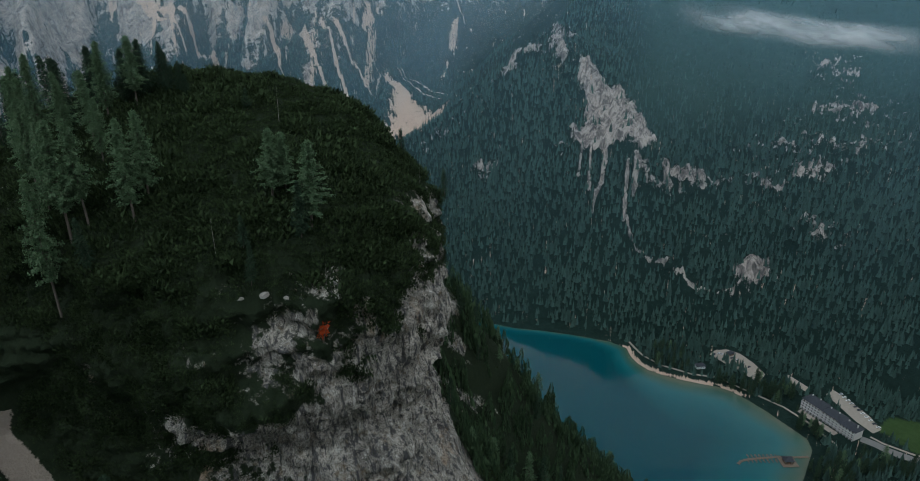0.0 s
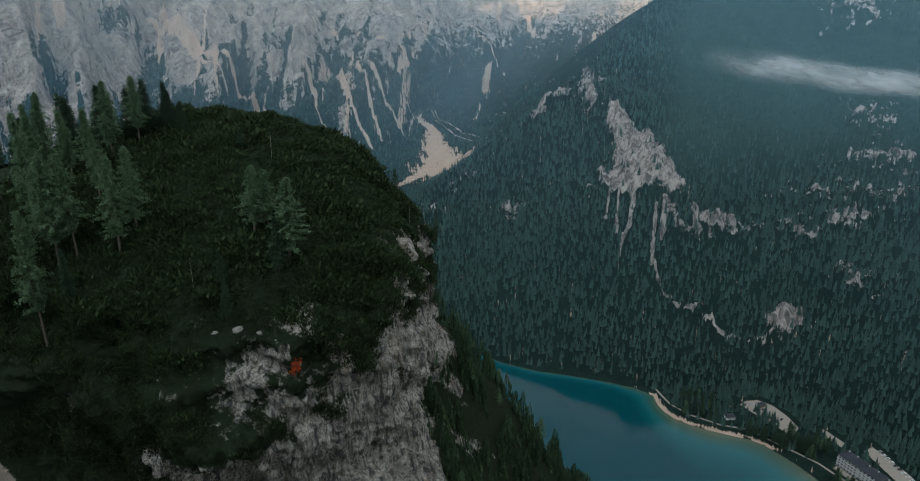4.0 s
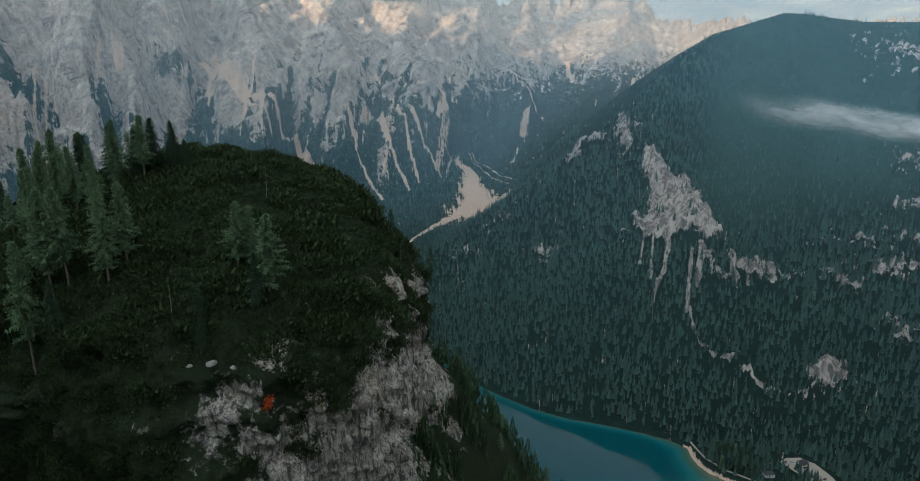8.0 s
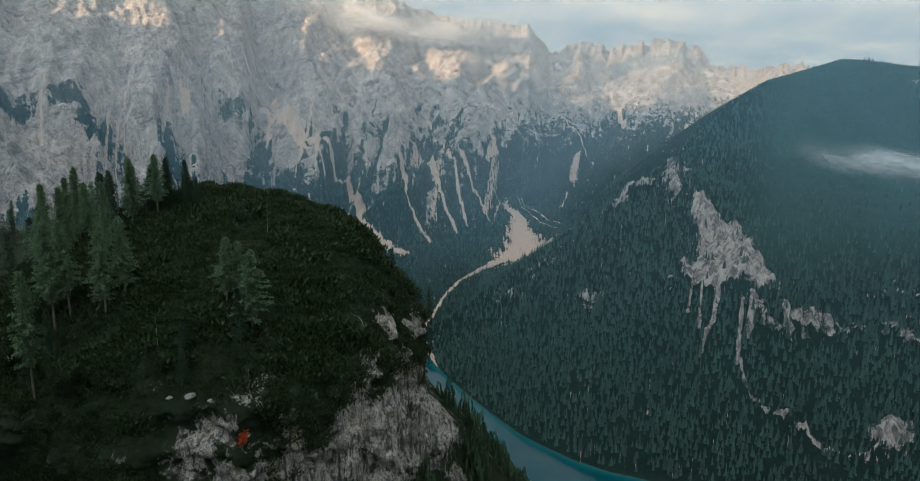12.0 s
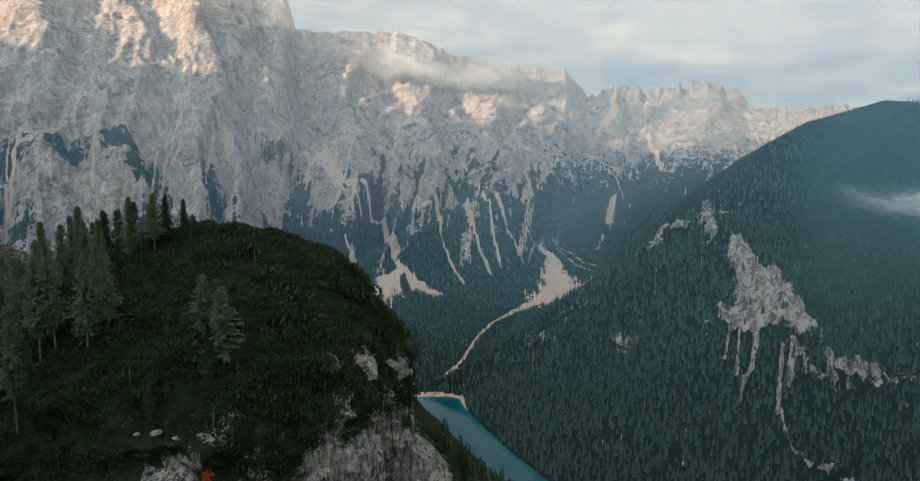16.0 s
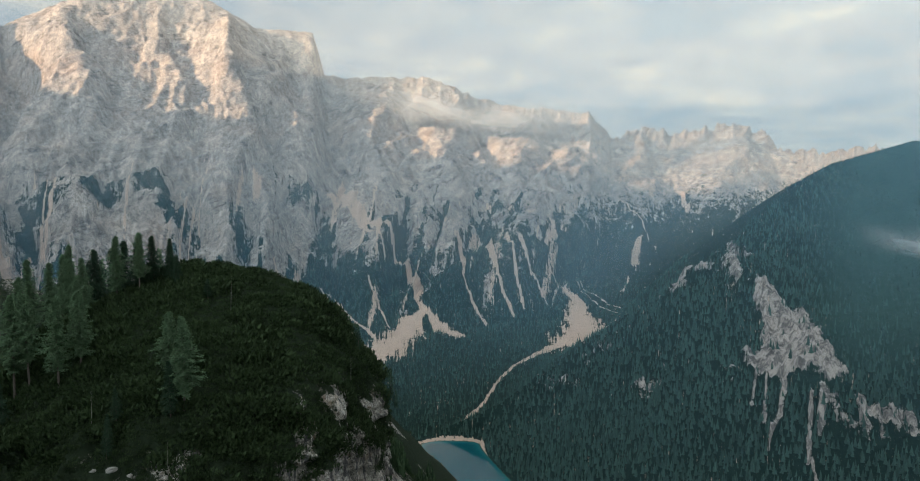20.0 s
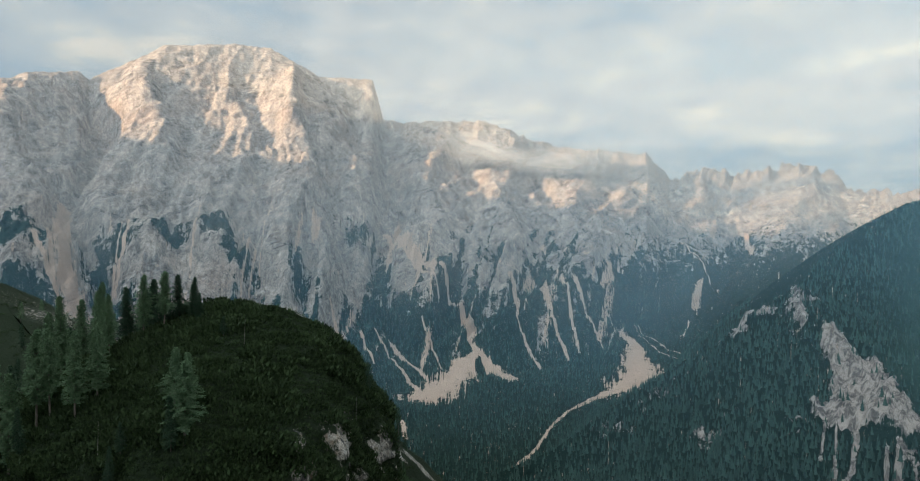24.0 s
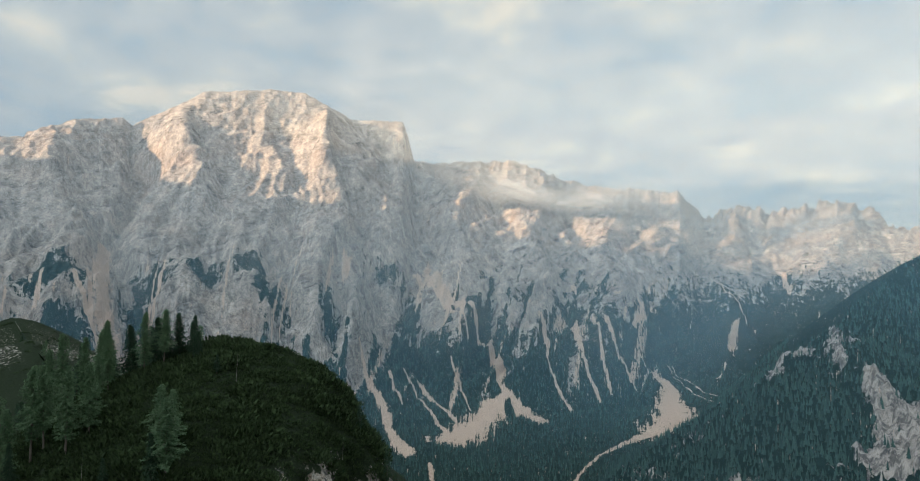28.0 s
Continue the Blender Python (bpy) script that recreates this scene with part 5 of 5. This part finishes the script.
def box_bm(x0, y0, z0, x1, y1, z1, bevel=0.0):
    bm = bmesh.new()
    bmesh.ops.create_cube(bm, size=1.0)
    for v in bm.verts:
        v.co = Vector(((x0 + x1) / 2 + v.co.x * (x1 - x0), (y0 + y1) / 2 + v.co.y * (y1 - y0), (z0 + z1) / 2 + v.co.z * (z1 - z0)))
    if bevel:
        bmesh.ops.bevel(bm, geom=bm.edges[:], offset=bevel, segments=1, affect="EDGES")
    return bm


def hip_bm(x0, y0, x1, y1, z0, z1, over=0.9):
    """A hipped roof with eaves."""
    bm = bmesh.new()
    x0, y0, x1, y1 = x0 - over, y0 - over, x1 + over, y1 + over
    inset = (y1 - y0) / 2 * 0.85
    lo = [bm.verts.new(p) for p in ((x0, y0, z0), (x1, y0, z0), (x1, y1, z0), (x0, y1, z0))]
    up = [bm.verts.new((p.co.x, p.co.y, z0 + 0.35)) for p in lo]
    a, b = bm.verts.new((x0 + inset, (y0 + y1) / 2, z1)), bm.verts.new((x1 - inset, (y0 + y1) / 2, z1))
    bm.faces.new(lo[::-1])
    for k in range(4):
        bm.faces.new((lo[k], lo[(k + 1) % 4], up[(k + 1) % 4], up[k]))
    for f in ((up[0], up[1], b, a), (up[1], up[2], b), (up[2], up[3], a, b), (up[3], up[0], a)):
        bm.faces.new(f)
    return bm


def shared(name, me, parent, at, turn=0.0):
    ob = new(name, me)
    ob.parent = parent
    ob.matrix_basis = Matrix.Translation(at) @ Matrix.Rotation(turn, 4, "Z")
    return ob


def mesh_from(bm, name, material):
    me = bpy.data.meshes.new(name)
    bm.to_mesh(me)
    bm.free()
    me.materials.append(material)
    return me


def build_hotel():
    root = tagged(new("hotel"), "long lakeside hotel with dark hipped roofs and rows of pale balconies", "hotel")
    root.matrix_basis = Matrix.Translation((300.5, 523, FLAT - 0.1)) @ Matrix.Rotation(math.atan2(-50, 27), 4, "Z")
    root.scale = (0.92, 0.85, 0.85)
    pane = mesh_from(box_bm(-0.65, -0.05, 0, 0.65, 0.06, 1.7), "window", MAT_GLASS)
    frame_me = mesh_from(box_bm(-0.85, -0.02, -0.15, 0.85, 0.04, 1.85), "window_frame", MAT_TIMBER)
    rail = mesh_from(box_bm(-1.55, -0.06, 0, 1.55, 0.06, 1.0), "balcony_rail", MAT_WHITE)
    post = mesh_from(box_bm(-0.16, -0.16, 0, 0.16, 0.16, 11.6), "balcony_post", MAT_WHITE)
    x = 0.0
    for n, (wide, deep, tall, ridge) in enumerate(((21, 15, 13.5, 19.0), (20, 14, 12.0, 16.5), (17, 14, 11.0, 15.5))):
        y0 = (0.0, 1.2, 0.4)[n]
        part("wall", box_bm(x, y0, 0, x + wide - 0.02, y0 + deep, tall), MAT_PLASTER, root)
        part("roof", hip_bm(x, y0, x + wide, y0 + deep, tall + 0.01, ridge), MAT_SLATE, root, "dark slate hipped roof")
        for k in range(2):
            part("chimney", box_bm(x + 5 + 9 * k, y0 + deep / 2 - 0.5, tall + 1.5, x + 6 + 9 * k, y0 + deep / 2 + 0.5, ridge + 1.2), MAT_PLASTER, root)
        bays = int(wide / 3.4)
        for b in range(bays + 1):
            shared("balcony_post", post, root, (x + 0.4 + b * (wide - 0.8) / bays, y0 - 1.55, 0))
        for floor_no in range(4):
            z = 0.5 + floor_no * (tall - 0.6) / 4
            if floor_no:
                part("balcony_floor", box_bm(x + 0.2, y0 - 1.6, z - 0.18, x + wide - 0.2, y0 - 0.02, z), MAT_WHITE, root)
            for b in range(bays):
                cx = x + 0.4 + (b + 0.5) * (wide - 0.8) / bays
                shared("window_frame", frame_me, root, (cx, y0 - 0.04, z + 0.35))
                shared("window", pane, root, (cx, y0 - 0.09, z + 0.35))
                if floor_no:
                    shared("balcony_rail", rail, root, (cx, y0 - 1.52, z))
        x += wide
    part("terrace", box_bm(2, -9, 0, 44, -1.8, 0.45), MAT_GRAVEL, root, "pale stone terrace")


def build_house(name, label, x, y, turn, wide, deep, tall, ridge, wall_mat, roof_mat):
    root = tagged(new(name), label, "house")
    root.matrix_basis = Matrix.Translation((x, y, FLAT - 0.1)) @ Matrix.Rotation(radians(turn), 4, "Z")
    part("wall", box_bm(0, 0, 0, wide, deep, tall), wall_mat, root)
    part("roof", hip_bm(0, 0, wide, deep, tall + 0.01, ridge, 0.6), roof_mat, root)
    for k in range(3):
        part("window", box_bm(wide * (0.2 + 0.3 * k) - 0.5, -0.06, 1.0, wide * (0.2 + 0.3 * k) + 0.5, 0.03, 2.2), MAT_GLASS, root)
    part("door", box_bm(wide * 0.34, -0.07, 0, wide * 0.34 + 1.0, 0.03, 2.05), MAT_TIMBER, root)
    return root


def slab(name, label, category, poly, material, top, thick=0.12):
    bm = bmesh.new()
    f = bm.faces.new([bm.verts.new((x, y, top)) for x, y in poly])
    if f.normal.z < 0:
        f.normal_flip()
    out = bmesh.ops.extrude_face_region(bm, geom=[f])
    bmesh.ops.translate(bm, vec=(0, 0, -thick), verts=[v for v in out["geom"] if isinstance(v, bmesh.types.BMVert)])
    bmesh.ops.recalc_face_normals(bm, faces=bm.faces[:])
    ob = new(name, mesh_from(bm, name, material))
    return tagged(ob, label, category, "", "structure")


def strip(line, half):
    """A polygon along a line."""
    pts = [Vector(p) for p in line]
    left, right = [], []
    for k, p in enumerate(pts):
        d = (pts[min(k + 1, len(pts) - 1)] - pts[max(k - 1, 0)]).normalized()
        n = Vector((-d.y, d.x))
        left.append(p + n * half); right.append(p - n * half)
    return [tuple(p) for p in left + right[::-1]]


def drape(name, label, line, half):
    """A strip of gravel that follows the ground, a hand thick."""
    pts = [Vector(p) for p in line]
    path = []
    for a, b in zip(pts[:-1], pts[1:]):
        n = max(2, int((b - a).length / 2))
        path += [a.lerp(b, k / n) for k in range(n)]
    path.append(pts[-1])
    rows = []
    for k, p in enumerate(path):
        d = (path[min(k + 1, len(path) - 1)] - path[max(k - 1, 0)]).normalized()
        n = Vector((-d.y, d.x)) * half
        rows.append((p + n, p - n))
    flat = np.array([(q.x, q.y) for r in rows for q in r])
    z = ground_height(flat[:, 0], flat[:, 1])[0] + 0.12
    top = np.concatenate([flat, z[:, None]], 1)
    low = top - (0, 0, 0.5)
    n = len(rows)
    i = np.arange(n - 1) * 2
    m = 2 * n
    quads = np.concatenate([np.stack([i, i + 1, i + 3, i + 2], 1), np.stack([i, i + 2, i + 2 + m, i + m], 1), np.stack([i + 1, i + 1 + m, i + 3 + m, i + 3], 1)])
    tagged(new(name, mesh_of(name, np.concatenate([top, low]), quads, MAT_GRAVEL, False)), label, "path", "", "structure")


def build_car(x, y, turn, paint, label):
    root = tagged(new("car"), label, "car", "cars parked by the hotel")
    bm = box_bm(-2.1, -0.88, 0.32, 2.1, 0.88, 0.92, 0.12)
    part("body", bm, paint, root)
    bm = box_bm(-1.25, -0.76, 0.9, 1.05, 0.76, 1.45, 0.0)
    for v in bm.verts:
        if v.co.z > 1.2:
            v.co.x *= 0.72
            v.co.y *= 0.86
    part("cabin", bm, MAT_GLASS, root, "dark glazed cabin")
    part("car_roof", box_bm(-0.88, -0.63, 1.451, 0.74, 0.63, 1.50), paint, root)
    for wx in (-1.3, 1.3):
        for wy in (-0.8, 0.8):
            bm = bmesh.new()
            bmesh.ops.create_cone(bm, cap_ends=True, segments=12, radius1=0.33, radius2=0.33, depth=0.22, matrix=Matrix.Translation((wx, wy, 0.33)) @ Matrix.Rotation(math.pi / 2, 4, "X"))
            part("wheel", bm, MAT_RUBBER, root)
    root.matrix_basis = Matrix.Translation((x, y, FLAT + 0.05)) @ Matrix.Rotation(turn, 4, "Z")
    return root


def build_village():
    build_hotel()
    build_house("cottage", "small white lakeside cottage with a dark roof", 220, 584, 12, 9, 6, 3.2, 5.4, MAT_WHITE, MAT_SLATE)
    build_house("shed", "small timber shed beside the gravel lot", 262, 610, 30, 7, 5, 2.8, 4.4, MAT_TIMBER, MAT_SLATE)
    slab("gravel_lot", "wide pale gravel lot at the forest edge", "parking lot", [(242, 614), (250, 622), (264, 625), (276, 616), (284, 598), (288, 578), (277, 562), (270, 572), (262, 586), (252, 598)], MAT_GRAVEL, FLAT + 0.05)
    slab("gravel_lot", "narrow gravel lot behind the hotel with parked cars", "parking lot", [(335, 546), (346, 553), (352, 540), (360, 512), (360, 493), (350, 488), (343, 505), (339, 525)], MAT_GRAVEL, FLAT + 0.05)
    slab("gravel_lot", "sandy strip beside the hotel", "parking lot", [(304, 572), (312, 578), (323, 556), (317, 549)], MAT_GRAVEL, FLAT + 0.05)
    slab("road", "grey access road past the meadow", "road", strip([(335, 480), (343, 474), (352, 464), (368, 453), (400, 440), (440, 418)], 4.5), MAT_ASPHALT, FLAT + 0.06)
    slab("road_verge", "pale gravel verge along the road", "verge", strip([(345, 483), (352, 474), (370, 461), (402, 447), (442, 425)], 1.2), MAT_GRAVEL, FLAT + 0.04)
    drape("footpath", "pale gravel lakeside footpath", [(240, 569), (264, 546), (285, 524), (299, 500), (309, 472), (303, 454), (290, 436), (280, 418), (272, 398)], 1.0)
    drape("footpath", "pale gravel path above the beach", [(158, 642), (169, 610), (184, 592), (212, 577), (238, 571)], 1.1)
    drape("footpath", "gravel path from the lot to the shore", [(277, 565), (272, 556), (268, 548)], 1.2)
    rnd = random.Random(5)
    paints = ((MAT_WHITE, "white car parked on the gravel lot"), (MAT_SILVER, "silver car parked on the gravel lot"), (MAT_DARKPAINT, "dark car parked on the gravel lot"))
    for k in range(11):
        s = k / 10
        paint, label = paints[rnd.choice((0, 0, 1, 2))]
        build_car(349.5 + 9.5 * s, 546 - 50 * s, rnd.uniform(0.0, 0.3), paint, label)
    for k in range(8):
        paint, label = paints[rnd.choice((0, 1, 2, 2))]
        build_car(248 + 3.9 * k + rnd.uniform(-1, 1), 615 - 0.5 * k * k + rnd.uniform(-1, 1), rnd.uniform(0.4, 1.3), paint, label)


def build_pier():
    root = tagged(new("boat_pier"), "curved wooden boat pier on posts reaching into the lake", "pier")
    line = [Vector(p) for p in ((279, 456.5), (266, 455.5), (254, 455.5), (240, 453.5), (227, 451.5), (219, 449), (215, 445))]
    plank_me = mesh_from(box_bm(-0.45, -1.1, 0.52, 0.45, 1.1, 0.62), "plank", MAT_TIMBER)
    post_me = mesh_from(box_bm(-0.12, -0.12, -3.0, 0.12, 0.12, 1.1), "post", MAT_TIMBER)
    for a, b in zip(line[:-1], line[1:]):
        n = max(1, int((b - a).length / 0.96))
        turn = math.atan2((b - a).y, (b - a).x)
        for k in range(n):
            p = a.lerp(b, (k + 0.5) / n)
            shared("plank", plank_me, root, (p.x, p.y, 0), turn)
            if k % 4 == 0:
                for side in (-1, 1):
                    shared("post", post_me, root, (p.x - math.sin(turn) * side * 1.2, p.y + math.cos(turn) * side * 1.2, 0))
    house = tagged(new("boathouse"), "dark timber boathouse on stilts over the water", "boathouse")
    house.matrix_basis = Matrix.Translation((255, 446, 0.65)) @ Matrix.Rotation(radians(4), 4, "Z")
    part("deck", box_bm(-3, -3, -0.25, 11, 8.2, 0.0), MAT_TIMBER, house)
    part("wall", box_bm(0, 0, 0.01, 7, 6, 3.0), MAT_TIMBER, house)
    part("roof", hip_bm(0, 0, 7, 6, 3.02, 5.6, 0.8), MAT_SLATE, house)
    part("door", box_bm(2.8, -0.08, 0.01, 4.0, 0.03, 2.1), MAT_REDWOOD, house)
    for k in range(4):
        part("stilt", box_bm(-2.6 + 4.3 * k, -2.6, -3.5, -2.3 + 4.3 * k, -2.3, -0.26), MAT_TIMBER, house)
    part("sign", box_bm(5.0, -0.09, 1.2, 6.2, 0.03, 2.2), MAT_WHITE, house, "pale board on the boathouse wall")
    rnd = random.Random(8)
    for k in range(16):
        boat = tagged(new("rowing_boat"), "reddish wooden rowing boat moored along the pier", "boat", "rowing boats at the pier")
        bm = bmesh.new()
        ring = [(-2.2, 0.42), (-1.2, 0.72), (0.3, 0.78), (1.5, 0.55), (2.3, 0.02)]
        outer = [bm.verts.new((x, y, 0.42)) for x, y in ring] + [bm.verts.new((x, -y, 0.42)) for x, y in ring[::-1]]
        keel = [bm.verts.new((x * 0.85, y * 0.55, -0.12)) for x, y in ring] + [bm.verts.new((x * 0.85, -y * 0.55, -0.12)) for x, y in ring[::-1]]
        for j in range(10):
            bm.faces.new((outer[j], outer[(j + 1) % 10], keel[(j + 1) % 10], keel[j]))
        bm.faces.new(keel)
        part("hull", bm, MAT_REDWOOD if k % 3 else MAT_TIMBER, boat)
        for sx in (-1.0, 0.3):
            part("thwart", box_bm(sx - 0.14, -0.66, 0.26, sx + 0.14, 0.66, 0.31), MAT_TIMBER, boat)
        side = 1 if k % 2 else -1
        boat.matrix_basis = Matrix.Translation((225 + k * 1.75, 452.3 + 0.08 * k + side * 3.3, 0.0)) @ Matrix.Rotation(1.57 * side + rnd.uniform(-0.15, 0.15), 4, "Z")


def plant_shore():
    rng = np.random.default_rng(33)
    spots = []
    for a, b, n, off in (((236, 566), (262, 545), 12, 5), ((268, 556), (290, 520), 22, 8), ((284, 500), (306, 480), 12, 7), ((272, 432), (345, 447), 46, 15), ((262, 410), (300, 428), 18, 10),
                         ((340, 440), (430, 405), 26, 10), ((172, 596), (214, 584), 10, 6), ((176, 622), (214, 604), 16, 8), ((285, 560), (300, 540), 8, 6), ((385, 470), (420, 455), 5, 8)):
        for _ in range(n):
            p = np.array(a) + (np.array(b) - np.array(a)) * rng.random() + rng.normal(0, off * 0.5, 2)
            spots.append(p)
    spots = np.array(spots)
    z, s, front, lake, d = ground_height(spots[:, 0], spots[:, 1])
    for (x, y), h, wet, dd in zip(spots, z, lake, d):
        if wet or dd < 2.5:
            continue
        rnd = random.Random(int(x * 13 + y * 7))
        source = rnd.choice(far_spruces if rnd.random() < 0.8 else far_larches)
        tall = rnd.uniform(9, 19)
        ob = copy_thing(source, Matrix.Translation((x, y, h - 0.3)) @ Matrix.Rotation(rnd.uniform(0, 6.28), 4, "Z"))
        ob.scale = (tall / 14 * 1.1, tall / 14 * 1.1, tall / 14)
        tagged(ob, "dark green conifer growing along the lake shore", "tree", "conifers along the shore")


build_village()
build_pier()
plant_shore()
